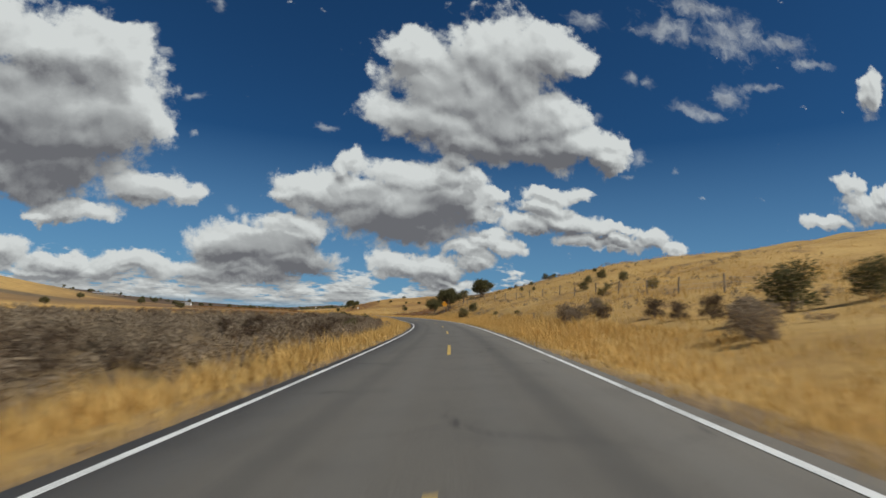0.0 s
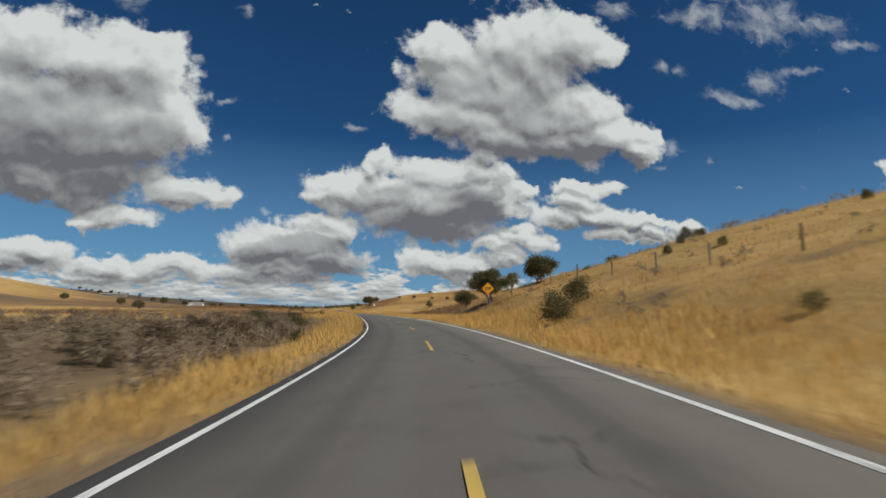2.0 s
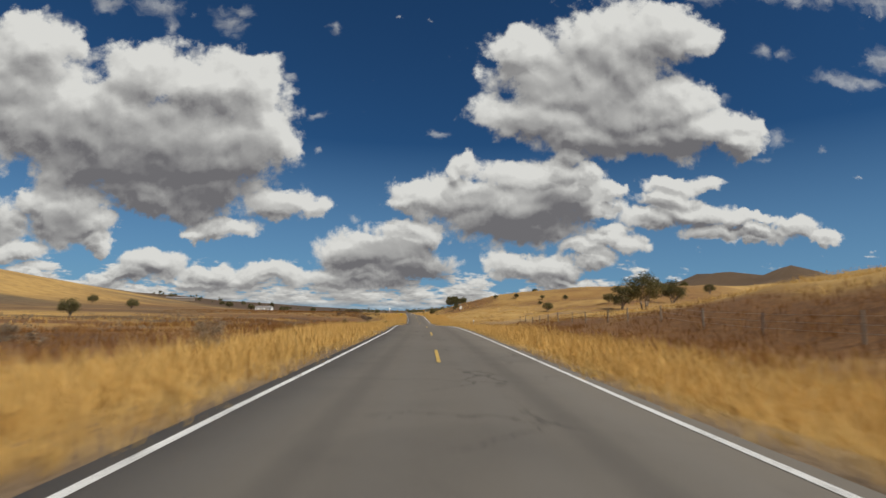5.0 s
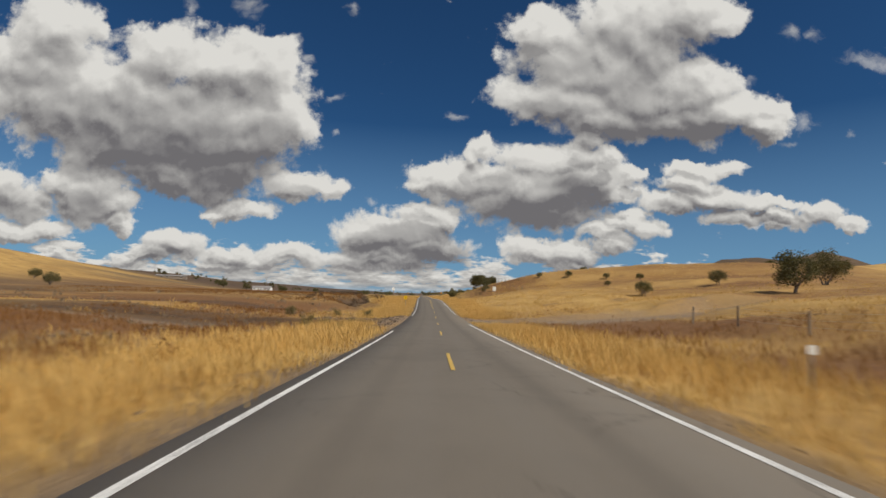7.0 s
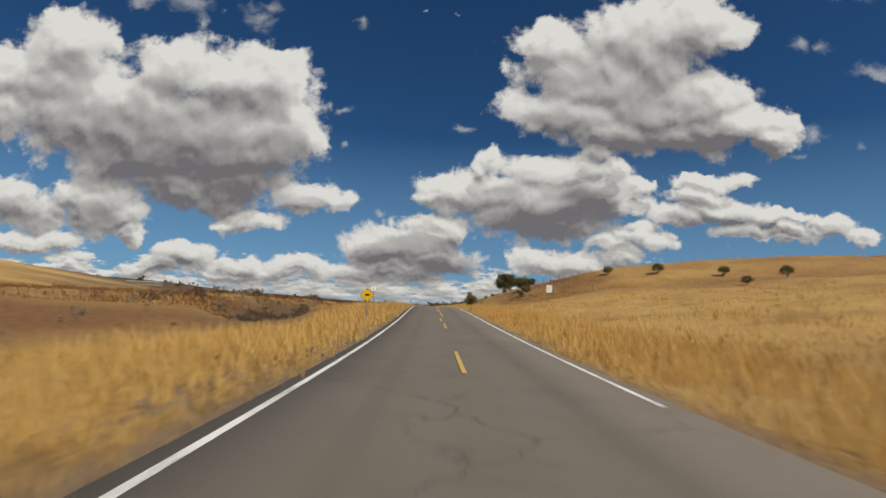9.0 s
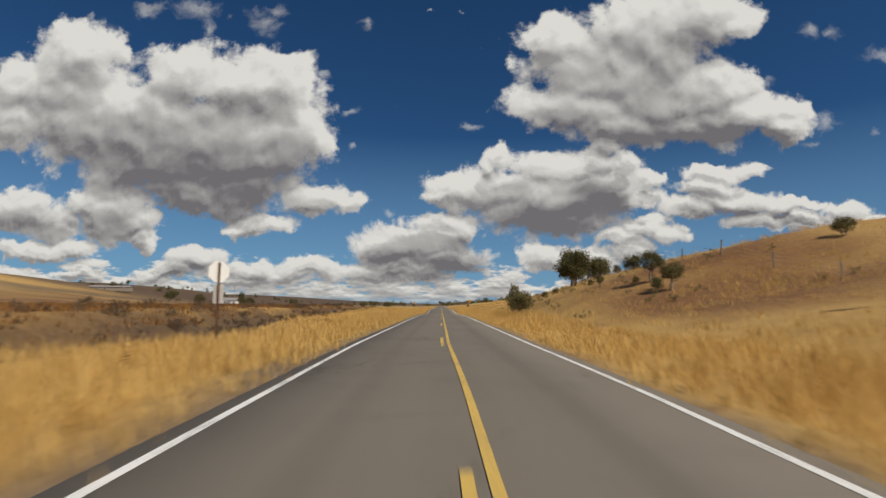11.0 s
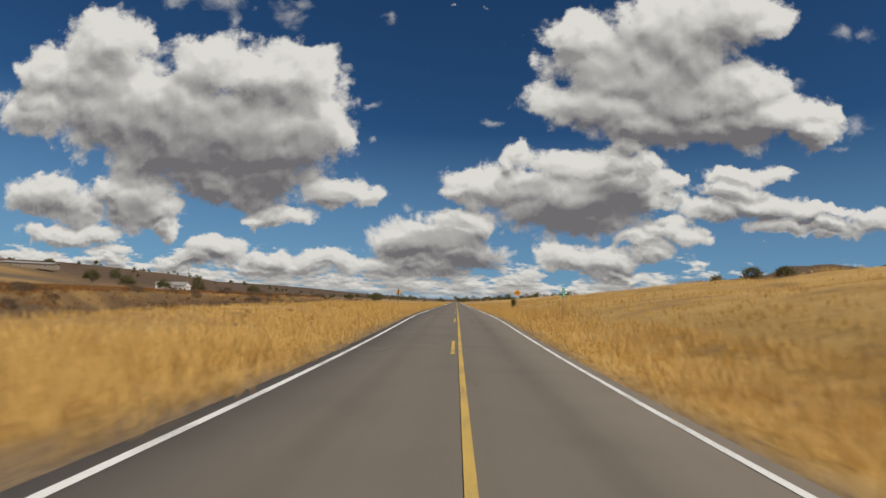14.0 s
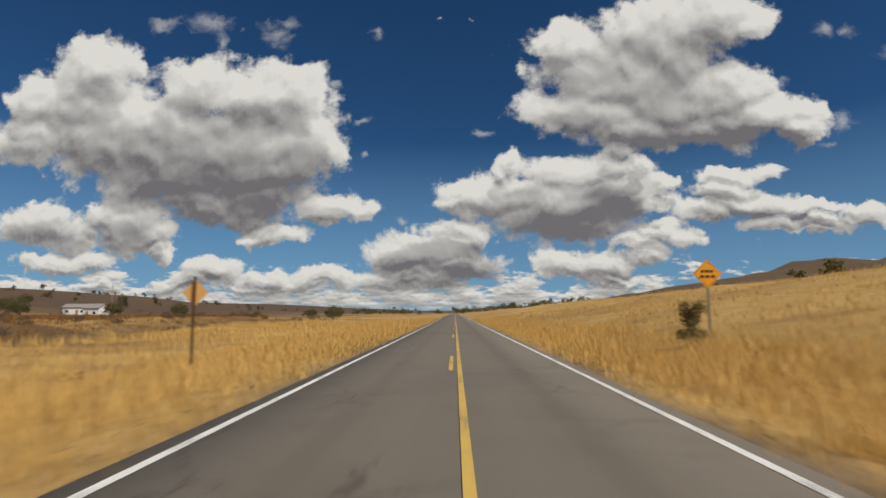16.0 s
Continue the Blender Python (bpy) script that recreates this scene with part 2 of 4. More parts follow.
def towards_sun(share):
    """Cloud depth a step nearer to the sun."""
    step = n.put("ShaderNodeCombineXYZ")
    n.feed(step.inputs[0], n.math("MULTIPLY", reach, 0.3 * share))
    n.feed(step.inputs[1], n.math("MULTIPLY", reach, share))
    node = n.put("ShaderNodeGroup")
    node.node_tree = cover
    n.feed(node.inputs[0], n.vec("ADD", plane.outputs[0], step.outputs[0]))
    return node.outputs


body = here.outputs[0]
edge = n.math("MAXIMUM", n.span(body, -0.03, 0.36), n.span(here.outputs[2], -0.15, 0.9, 0.0, 0.5))
edge = n.math("MULTIPLY", edge, n.span(xyz.outputs[2], -0.005, 0.02))
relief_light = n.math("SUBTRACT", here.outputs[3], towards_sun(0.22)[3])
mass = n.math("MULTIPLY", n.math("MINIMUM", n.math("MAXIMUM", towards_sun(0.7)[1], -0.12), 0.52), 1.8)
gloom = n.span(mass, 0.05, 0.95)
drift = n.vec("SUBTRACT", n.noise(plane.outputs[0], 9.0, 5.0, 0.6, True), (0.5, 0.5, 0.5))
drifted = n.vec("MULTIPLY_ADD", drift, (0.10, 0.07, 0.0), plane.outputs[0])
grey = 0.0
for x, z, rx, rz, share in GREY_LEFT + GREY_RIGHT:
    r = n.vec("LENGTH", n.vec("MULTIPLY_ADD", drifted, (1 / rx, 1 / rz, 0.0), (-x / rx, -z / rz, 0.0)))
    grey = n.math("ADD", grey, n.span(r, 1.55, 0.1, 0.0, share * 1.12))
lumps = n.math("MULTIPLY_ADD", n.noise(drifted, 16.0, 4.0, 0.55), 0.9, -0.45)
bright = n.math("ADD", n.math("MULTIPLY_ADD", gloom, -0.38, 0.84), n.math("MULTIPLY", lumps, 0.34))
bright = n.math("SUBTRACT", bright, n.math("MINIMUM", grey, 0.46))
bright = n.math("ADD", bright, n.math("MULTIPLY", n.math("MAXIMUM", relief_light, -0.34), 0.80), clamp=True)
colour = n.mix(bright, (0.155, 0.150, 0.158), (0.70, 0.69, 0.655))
blue = n.vec("MULTIPLY", sky.outputs[0], (0.014, 0.031, 0.046))
blue = n.mix(n.span(xyz.outputs[2], 0.30, -0.02, 0.0, 0.75, smooth=False), blue, (0.19, 0.36, 0.55))
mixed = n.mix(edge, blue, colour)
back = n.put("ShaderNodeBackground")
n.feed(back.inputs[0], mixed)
back.inputs[1].default_value = 1.0
n.feed(n.put("ShaderNodeOutputWorld").inputs[0], back.outputs[0])

# ---- materials ----
def material(name, rough=0.8, metal=0.0):
    """A principled material: its node writer and its shader."""
    m = bpy.data.materials.new(name)
    m.use_nodes = True
    w = Nodes(m.node_tree)
    shader = m.node_tree.nodes["Principled BSDF"]
    shader.inputs["Roughness"].default_value, shader.inputs["Metallic"].default_value = rough, metal
    return m, w, shader


def relief(w, shader, height, strength=0.4, distance=0.02):
    bump = w.put("ShaderNodeBump")
    bump.inputs["Strength"].default_value, bump.inputs["Distance"].default_value = strength, distance
    w.feed(bump.inputs["Height"], height)
    w.feed(shader.inputs["Normal"], bump.outputs[0])


def attribute(w, name):
    node = w.put("ShaderNodeAttribute")
    node.attribute_name = name
    return node.outputs["Fac"]


def position(w):
    return w.put("ShaderNodeNewGeometry").outputs["Position"]


def island(w):
    return w.put("ShaderNodeNewGeometry").outputs["Random Per Island"]


def any_of(w):
    return w.put("ShaderNodeObjectInfo").outputs["Random"]


def plain(name, colour, rough=0.6, metal=0.0, worn=0.15, scale=6.0):
    """Paint, metal or wood with a little wear in it."""
    m, w, shader = material(name, rough, metal)
    p = w.put("ShaderNodeTexCoord").outputs["Object"]
    dirt = w.noise(p, scale, 6.0, 0.65)
    dark = tuple(c * 0.55 for c in colour)
    w.feed(shader.inputs["Base Color"], w.mix(w.span(dirt, 0.45, 0.75, 0.0, worn * 3), colour, dark))
    w.feed(shader.inputs["Roughness"], w.span(dirt, 0.3, 0.7, max(rough - 0.12, 0.05), min(rough + 0.12, 1.0)))
    relief(w, shader, w.noise(p, scale * 9, 3.0), 0.15, 0.004)
    return m


def make_ground():
    m, w, shader = material("dry_rangeland", 0.95)
    p = position(w)
    broad, mid, fine = w.noise(p, 0.02, 4.0), w.noise(p, 0.17, 5.0, 0.6), w.noise(p, 2.6, 5.0, 0.65)
    straw = w.mix(w.span(mid, 0.35, 0.65), (0.61, 0.385, 0.118), (0.51, 0.30, 0.080))
    straw = w.mix(w.span(broad, 0.48, 0.64, 0.0, 0.55), straw, (0.27, 0.145, 0.045))
    soil = w.mix(w.span(fine, 0.35, 0.7), (0.17, 0.10, 0.045), (0.28, 0.185, 0.095))
    bare = w.span(w.math("ADD", mid, w.math("MULTIPLY", fine, 0.5)), 0.82, 0.98)
    base = w.mix(w.math("MULTIPLY", bare, 0.8), straw, soil)
    rust = w.mix(w.span(fine, 0.35, 0.65), (0.17, 0.072, 0.019), (0.265, 0.125, 0.036))
    base = w.mix(attribute(w, "russet"), base, rust)
    scrub = w.mix(w.span(mid, 0.4, 0.6), (0.115, 0.080, 0.045), (0.19, 0.135, 0.07))
    base = w.mix(attribute(w, "scrub"), base, scrub)
    grit = w.mix(w.span(w.noise(p, 14.0, 4.0, 0.7), 0.35, 0.7), (0.17, 0.115, 0.065), (0.33, 0.235, 0.14))
    base = w.mix(attribute(w, "gravel"), base, grit)
    sand = w.mix(w.span(fine, 0.3, 0.7), (0.33, 0.24, 0.15), (0.22, 0.15, 0.092))
    base = w.mix(attribute(w, "wash"), base, sand)
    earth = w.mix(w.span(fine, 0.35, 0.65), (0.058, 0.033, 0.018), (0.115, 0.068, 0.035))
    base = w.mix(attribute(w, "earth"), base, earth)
    base = w.mix(w.span(fine, 0.3, 0.75, 0.24, 0.0), base, (0.08, 0.045, 0.02))
    w.feed(shader.inputs["Base Color"], base)
    relief(w, shader, w.math("ADD", w.noise(p, 5.0, 6.0, 0.7), w.math("MULTIPLY", mid, 2.0)), 0.8, 0.12)
    return m


def make_asphalt():
    m, w, shader = material("worn_asphalt", 0.85)
    p = position(w)
    grain, stain, wear = w.noise(p, 90.0, 3.0, 0.7), w.noise(p, 0.7, 5.0, 0.6), w.noise(p, 0.09, 3.0)
    base = w.mix(w.span(grain, 0.3, 0.7), (0.078, 0.070, 0.058), (0.178, 0.160, 0.132))
    base = w.mix(w.span(stain, 0.45, 0.75, 0.0, 0.4), base, (0.060, 0.056, 0.050))
    base = w.mix(w.span(wear, 0.45, 0.65, 0.0, 0.35), base, (0.165, 0.150, 0.125))
    offset = attribute(w, "offset")
    lane = w.math("ABSOLUTE", w.math("SUBTRACT", w.math("ABSOLUTE", offset), 1.36))
    track = w.math("ABSOLUTE", w.math("SUBTRACT", lane, 0.72))
    base = w.mix(w.span(track, 0.34, 0.08, 0.0, 0.30), base, (0.150, 0.140, 0.122))
    base = w.mix(w.span(lane, 0.30, 0.05, 0.0, 0.30), base, (0.050, 0.047, 0.042))
    warped = w.vec("MULTIPLY_ADD", w.noise(p, 1.6, 4.0, 0.6, True), (0.8, 0.8, 0.8), p)
    seam = w.voronoi(warped, 0.33, "DISTANCE_TO_EDGE")
    fade = w.span(w.noise(p, 0.21, 2.0), 0.45, 0.6)
    base = w.mix(w.math("MULTIPLY", w.span(seam, 0.012, 0.002), w.math("MULTIPLY", fade, 0.8)), base, (0.022, 0.020, 0.018))
    patch = w.math("MULTIPLY", w.span(w.noise(p, 0.13, 1.0), 0.62, 0.66), 0.22)
    base = w.mix(patch, base, (0.055, 0.052, 0.048))
    # dust at the wash, and the paler tone of sunlit road as colour
    base = w.mix(attribute(w, "dust_and_sun"), base, (0.25, 0.195, 0.135))
    w.feed(shader.inputs["Base Color"], base)
    w.feed(shader.inputs["Roughness"], w.span(grain, 0.2, 0.8, 0.75, 0.95))
    relief(w, shader, grain, 0.5, 0.006)
    return m


def make_line(name, colour):
    m, w, shader = material(name, 0.7)
    p = position(w)
    worn = w.math("ADD", w.noise(p, 22.0, 5.0, 0.7), w.math("MULTIPLY", w.noise(p, 0.8, 3.0), 0.5))
    w.feed(shader.inputs["Base Color"], w.mix(w.span(worn, 0.72, 0.95, 0.0, 0.8), colour, (0.11, 0.105, 0.095)))
    relief(w, shader, worn, 0.2, 0.004)
    return m


def make_blades(name, a, b, c):
    m, w, shader = material(name, 0.75)
    r = island(w)
    base = w.mix(w.span(r, 0.0, 0.6, smooth=False), a, b)
    base = w.mix(w.span(r, 0.75, 0.95), base, c)
    patch = w.noise(position(w), 0.12, 3.0)
    base = w.mix(w.span(patch, 0.45, 0.68, 0.0, 0.40), base, c)
    w.feed(shader.inputs["Base Color"], base)
    glow = w.put("ShaderNodeBsdfTranslucent")
    w.feed(glow.inputs[0], base)
    both = w.put("ShaderNodeMixShader")
    both.inputs[0].default_value = 0.35
    tree = m.node_tree
    tree.links.new(shader.outputs[0], both.inputs[1])
    tree.links.new(glow.outputs[0], both.inputs[2])
    tree.links.new(both.outputs[0], tree.nodes["Material Output"].inputs[0])
    shader.inputs["Specular IOR Level"].default_value = 0.25
    return m


GROUND, ASPHALT = make_ground(), make_asphalt()
WHITE_LINE, YELLOW_LINE = make_line("white_road_paint", (0.78, 0.77, 0.73)), make_line("yellow_road_paint", (0.62, 0.41, 0.09))
STRAW = make_blades("dry_grass", (0.78, 0.545, 0.205), (0.68, 0.445, 0.145), (0.53, 0.32, 0.095))
RUSSET = make_blades("russet_grass", (0.31, 0.15, 0.042), (0.215, 0.092, 0.026), (0.39, 0.21, 0.07))
SAGE = make_blades("grey_brown_twigs", (0.33, 0.26, 0.18), (0.24, 0.185, 0.125), (0.42, 0.33, 0.215))
BRUSH_DARK = make_blades("dark_russet_brush", (0.155, 0.105, 0.066), (0.105, 0.072, 0.046), (0.20, 0.14, 0.085))
LEAF = make_blades("juniper_leaf", (0.155, 0.142, 0.058), (0.105, 0.100, 0.040), (0.21, 0.175, 0.074))
OLIVE = make_blades("mesquite_leaf", (0.22, 0.19, 0.08), (0.16, 0.14, 0.056), (0.29, 0.22, 0.09))
BARK = plain("grey_bark", (0.25, 0.20, 0.15), 0.9, 0.0, 0.3, 9.0)
SIGN_YELLOW = plain("yellow_sign_sheeting", (0.85, 0.36, 0.01), 0.45, 0.0, 0.06)
SIGN_LEMON = plain("lemon_sign_sheeting", (0.90, 0.58, 0.01), 0.45, 0.0, 0.06)
SIGN_GREEN = plain("green_sign_sheeting", (0.01, 0.30, 0.20), 0.45, 0.0, 0.06)
SIGN_WHITE = plain("white_sign_sheeting", (0.80, 0.80, 0.76), 0.45, 0.0, 0.06)
SIGN_BLACK = plain("black_lettering", (0.03, 0.012, 0.004), 0.5)
ALUMINIUM = plain("bare_sign_back", (0.62, 0.60, 0.56), 0.45, 0.6, 0.1)
TAN_BACK = plain("tan_sign_back", (0.72, 0.42, 0.14), 0.5, 0.0, 0.08)
RUST = plain("rusted_steel", (0.16, 0.085, 0.05), 0.8, 0.5, 0.3, 20.0)
GALVANISED = plain("galvanised_steel", (0.45, 0.44, 0.42), 0.5, 0.8, 0.15, 20.0)
TIMBER = plain("weathered_timber", (0.30, 0.24, 0.18), 0.9, 0.0, 0.3, 14.0)
WALL_WHITE = plain("white_siding", (0.80, 0.79, 0.76), 0.7, 0.0, 0.08, 1.5)
ROOF_GREY = plain("grey_roofing", (0.34, 0.32, 0.30), 0.7, 0.2, 0.15, 1.5)
PANE = plain("dark_glass", (0.02, 0.025, 0.03), 0.08)
STONE = plain("wash_stone", (0.19, 0.135, 0.09), 0.95, 0.0, 0.2, 7.0)


# ---- mesh helpers ----
def mesh(name, verts, faces, mat, smooth=False):
    data = bpy.data.meshes.new(name)
    data.from_pydata(verts, [], faces)
    data.materials.append(mat)
    if smooth:
        data.shade_smooth()
    data.update()
    return data


def quads(name, verts, faces, mat, smooth=False):
    """The same from arrays: verts n x 3, faces m x 3 or m x 4."""
    data = bpy.data.meshes.new(name)
    size = faces.shape[1]
    data.vertices.add(len(verts))
    data.vertices.foreach_set("co", np.asarray(verts, dtype=np.float32).ravel())
    data.loops.add(faces.size)
    data.loops.foreach_set("vertex_index", faces.astype(np.int32).ravel())
    data.polygons.add(len(faces))
    data.polygons.foreach_set("loop_start", np.arange(0, faces.size, size, dtype=np.int32))
    data.materials.append(mat)
    data.update(calc_edges=True)
    if smooth:
        data.shade_smooth()
    return data


def part(name, bm, mat, parent=None, label=""):
    """Links a bmesh as one mesh object, under a thing or a part."""
    data = bpy.data.meshes.new(name)
    bm.to_mesh(data)
    bm.free()
    data.materials.append(mat)
    ob = new(name, data)
    ob.parent = parent
    return tagged(ob, label)


def under(name, data, parent=None, label=""):
    ob = new(name, data)
    ob.parent = parent
    return tagged(ob, label)


def box(w, d, h, at=(0, 0, 0), bevel=0.0, bm=None):
    """A block of that width, depth and height with its base centre at that place."""
    bm = bm or bmesh.new()
    made = bmesh.ops.create_cube(bm, size=1.0, matrix=Matrix.Translation((at[0], at[1], at[2] + h / 2)) @ Matrix.Diagonal((w, d, h, 1)))
    if bevel:
        edges = list({e for v in made["verts"] for e in v.link_edges})
        bmesh.ops.bevel(bm, geom=edges, offset=bevel, segments=2, affect="EDGES")
    return bm


def tube(points, radii, sides=7, verts=None, faces=None):
    """A tapered limb along points; adds to lists."""
    verts, faces = ([], []) if verts is None else (verts, faces)
    start = len(verts)
    for i, p in enumerate(points):
        a, b = Vector(points[max(i - 1, 0)]), Vector(points[min(i + 1, len(points) - 1)])
        turn = (b - a).to_track_quat("Z", "Y")
        for k in range(sides):
            g = 2 * math.pi * k / sides
            verts.append(tuple(Vector(p) + turn @ Vector((math.cos(g) * radii[i], math.sin(g) * radii[i], 0))))
    for i in range(len(points) - 1):
        for k in range(sides):
            a, b = start + i * sides + k, start + i * sides + (k + 1) % sides
            faces.append((a, b, b + sides, a + sides))
    faces.append(tuple(start + (len(points) - 1) * sides + k for k in range(sides)))
    return verts, faces


# ---- the lie of the land ----
HEADING_AT = (-80, 0, 16, 32, 48, 64, 80, 96, 112, 128, 168, 208, 224, 290, 350, 7000)
HEADING = (-19.5, -17.7, -17.0, -16.0, -14.5, -12.2, -9.3, -6.5, -4.3, -3.4, -2.4, -1.6, -1.1, -0.3, 0.0, 0.0)
along = np.arange(-80, 5000, 0.25)
turn = np.radians(np.interp(along, HEADING_AT, HEADING))
line_x, line_y = np.cumsum(-np.sin(turn)) * 0.25, np.cumsum(np.cos(turn)) * 0.25
start_at = int(np.argmin(np.abs(along)))
line_x, line_y = line_x - line_x[start_at], line_y - line_y[start_at]


DIP_AT = (195, 204, 213, 222, 231, 240, 249, 258, 267, 276, 285, 294, 303, 312, 321, 330, 339, 348, 357, 366)
DIP_X = (-0.01, -0.15, -0.24, -0.27, -0.26, -0.22, -0.16, -0.09, -0.02, 0.05, 0.12, 0.19, 0.24, 0.26, 0.26, 0.24, 0.21, 0.18, 0.14, 0.0)


def centre(y):
    """x of the road's centre line."""
    return np.interp(y, line_y, line_x) + np.interp(y, DIP_AT, DIP_X, 0.0, 0.0)


def smooth(a, b, v):
    q = np.clip((v - a) / (b - a), 0, 1)
    return q * q * (3 - 2 * q)


def hashed(i, j):
    v = np.sin(i * 127.1 + j * 311.7) * 43758.5453
    return v - np.floor(v)


def value_noise(x, y):
    i, j = np.floor(x), np.floor(y)
    u, v = x - i, y - j
    u, v = u * u * (3 - 2 * u), v * v * (3 - 2 * v)
    a, b, c, d = hashed(i, j), hashed(i + 1, j), hashed(i, j + 1), hashed(i + 1, j + 1)
    return (a + (b - a) * u) * (1 - v) + (c + (d - c) * u) * v - 0.5


def rough_land(x, y, size, octaves=4):
    total = 0.0
    for k in range(octaves):
        total = total + value_noise(x / size * 2 ** k + 17.3 * k, y / size * 2 ** k - 9.1 * k) * 0.5 ** k
    return total


BANK_AT = (-80, 25, 55, 118, 150, 175, 200, 240, 283, 303, 350, 385, 402, 432, 446, 480, 530, 640, 1500, 5000)
BANK = (0.20, 0.21, 0.36, 0.45, 0.42, 0.40, 0.25, 0.13, 0.06, 0.085, 0.11, 0.20, 0.40, 0.40, 0.34, 0.20, 0.18, 0.15, 0.05, 0.03)
TOE_AT = (-80, 112, 150, 200, 300, 380, 400, 700)
TOE = (6.0, 6.0, 15.0, 14.0, 12.0, 8.5, 6.8, 6.0)
CREST_AT = (-80, 20, 60, 190, 250, 390, 435, 470, 700, 1500)
CREST = (16.0, 16.0, 26.0, 26.0, 12.0, 17.0, 19.0, 22.0, 20.0, 14.0)
TILT_AT = (-90, 0, 60, 112, 140, 165)
TILT = (0.055, 0.055, 0.065, 0.075, 0.04, 0.0)
WASH_Y = 279.0


def tilt(y):
    """Cross fall of the road in the bend."""
    return np.interp(y, TILT_AT, TILT)


GRADE_AT = DIP_AT + (402, 420, 429, 438, 447, 456, 465, 474, 483)
GRADE = (0.0, 0.0, -0.09, -0.25, -0.49, -0.73, -0.93, -1.12, -1.28, -1.38, -1.39, -1.35, -1.25, -1.07, -0.85, -0.60, -0.37, -0.17, -0.02, 0.0,
         0.0, -0.05, -0.12, -0.26, -0.38, -0.38, -0.28, -0.12, 0.0)


def road_z(y):
    """Height of the road: down into the dip at the wash, and a shallow sag further on."""
    at = [np.interp(y + k, GRADE_AT, GRADE) for k in (-6, -3, 0, 3, 6)]
    return (at[0] + 2 * at[1] + 3 * at[2] + 2 * at[3] + at[4]) / 9


def wash_way(d):
    """Station of the sandy wash that crosses the road."""
    return WASH_Y + 0.10 * d + 4.0 * np.sin(d / 23.0)


def creek_way(y):
    """Distance from the road to the dry creek out in the meadow."""
    return 19 + 0.10 * np.clip(y - 380, -60, 400) + 2.5 * np.sin(y / 13.0)


def land(x, y):
    """Height of the ground, vectorised."""
    x, y = np.asarray(x, dtype=float), np.asarray(y, dtype=float)
    d = x - centre(y)
    r, l = np.maximum(d, 0), np.maximum(-d, 0)
    bank, crest, toe = np.interp(y, BANK_AT, BANK), np.interp(y, CREST_AT, CREST), np.interp(y, TOE_AT, TOE)
    rise = np.maximum(r - toe, 0)
    rise = rise * smooth(-2, 6, rise)
    hill = crest * (1 - np.exp(-bank * rise / crest))
    hill = hill + rough_land(x, y, 14.0) * 1.3 * smooth(8, 30, r) + rough_land(x, y, 90.0) * 7.0 * smooth(60, 180, r)
    right = hill - 0.25 * smooth(3.2, 5.0, r) * (1 - smooth(6, 12, r))
    ditch = -0.45 * smooth(3.2, 6.5, l) - 0.4 * smooth(9, 30, l)
    ridge = 50.0 * smooth(120, 460, l) * (0.85 + 0.8 * rough_land(x + 400, y, 420.0, 3)) * (1 - 0.8 * smooth(800, 1450, y)) + 14.0 * smooth(420, 1000, l)
    left = ditch + ridge + rough_land(x, y, 11.0) * 0.5 * smooth(7, 20, l)
    creek = np.exp(-((l - creek_way(y)) / 4.0) ** 6) * smooth(300, 350, y) * (1 - smooth(640, 690, y))
    terrace = smooth(300, 350, y) * (1 - smooth(640, 720, y))
    left = left + 1.3 * terrace * smooth(1.5, 4.5, l - creek_way(y) + 3 * rough_land(x, y, 9.0))
    left = left - 1.3 * creek * (1 + 0.5 * rough_land(x, y, 5.0))
    z = np.where(d > 0, right, left)
    wash = np.exp(-((y - wash_way(d)) / (np.where(d > 0, 5.5, 7.5) + 2.5 * rough_land(x, y, 6.0))) ** 14) * (1 - smooth(70, 110, np.abs(d)))
    z = z * (1 - 0.85 * wash) - wash * (0.2 * smooth(3, 6, np.abs(d)) + 1.1 * smooth(5, 8.0, l))
    far = 350 * np.exp(-((x - 2300) / 1200) ** 2 - ((y - 3300) / 900) ** 2) + 24 * np.exp(-((x + 1000) / 900) ** 2 - ((y - 3300) / 700) ** 2)
    far = far + 42 * np.exp(-((x - 260) / 90) ** 2 - ((y - 130) / 80) ** 2)
    far = far * (0.8 + 0.8 * rough_land(x, y, 700.0) + 0.35 * rough_land(x + 90, y, 330.0))
    z = z + far + np.where(np.abs(d) < 3.3, -0.07, 0.0)
    z = z + tilt(y) * np.clip(d, -7, 7) * (1 - smooth(7, 16, np.abs(d)))
    return z + road_z(y) * (1 - smooth(14, 40, np.abs(d)))


def steps(*runs):
    out = []
    for a, b, step in runs:
        out += list(np.arange(a, b, step))
    return np.array(out)


half = steps((0.4, 3.2, 0.95), (3.2, 12, 0.65), (12, 40, 1.6), (40, 150, 5), (150, 600, 16), (600, 4600, 160))
cols = np.concatenate([-half[::-1], half])
rows = steps((-70, 255, 1.6), (255, 305, 0.6), (305, 640, 1.6), (640, 1500, 14), (1500, 4900, 110))
GD, GY = np.meshgrid(cols, rows)
GX = centre(GY) + GD
GZ = land(GX, GY)
index = np.arange(GX.size).reshape(GX.shape)
cells = np.stack([index[:-1, :-1], index[:-1, 1:], index[1:, 1:], index[1:, :-1]], -1).reshape(-1, 4)
ground_mesh = quads("ground", np.stack([GX, GY, GZ], -1).reshape(-1, 3), cells, GROUND, True)
ground = tagged(new("ground", ground_mesh), "rolling golden dry grassland with bare soil", "ground", kind="structure")


def cover_mask(name, values):
    ground_mesh.attributes.new(name, "FLOAT", "POINT").data.foreach_set("value", np.asarray(values, dtype=np.float32).ravel())


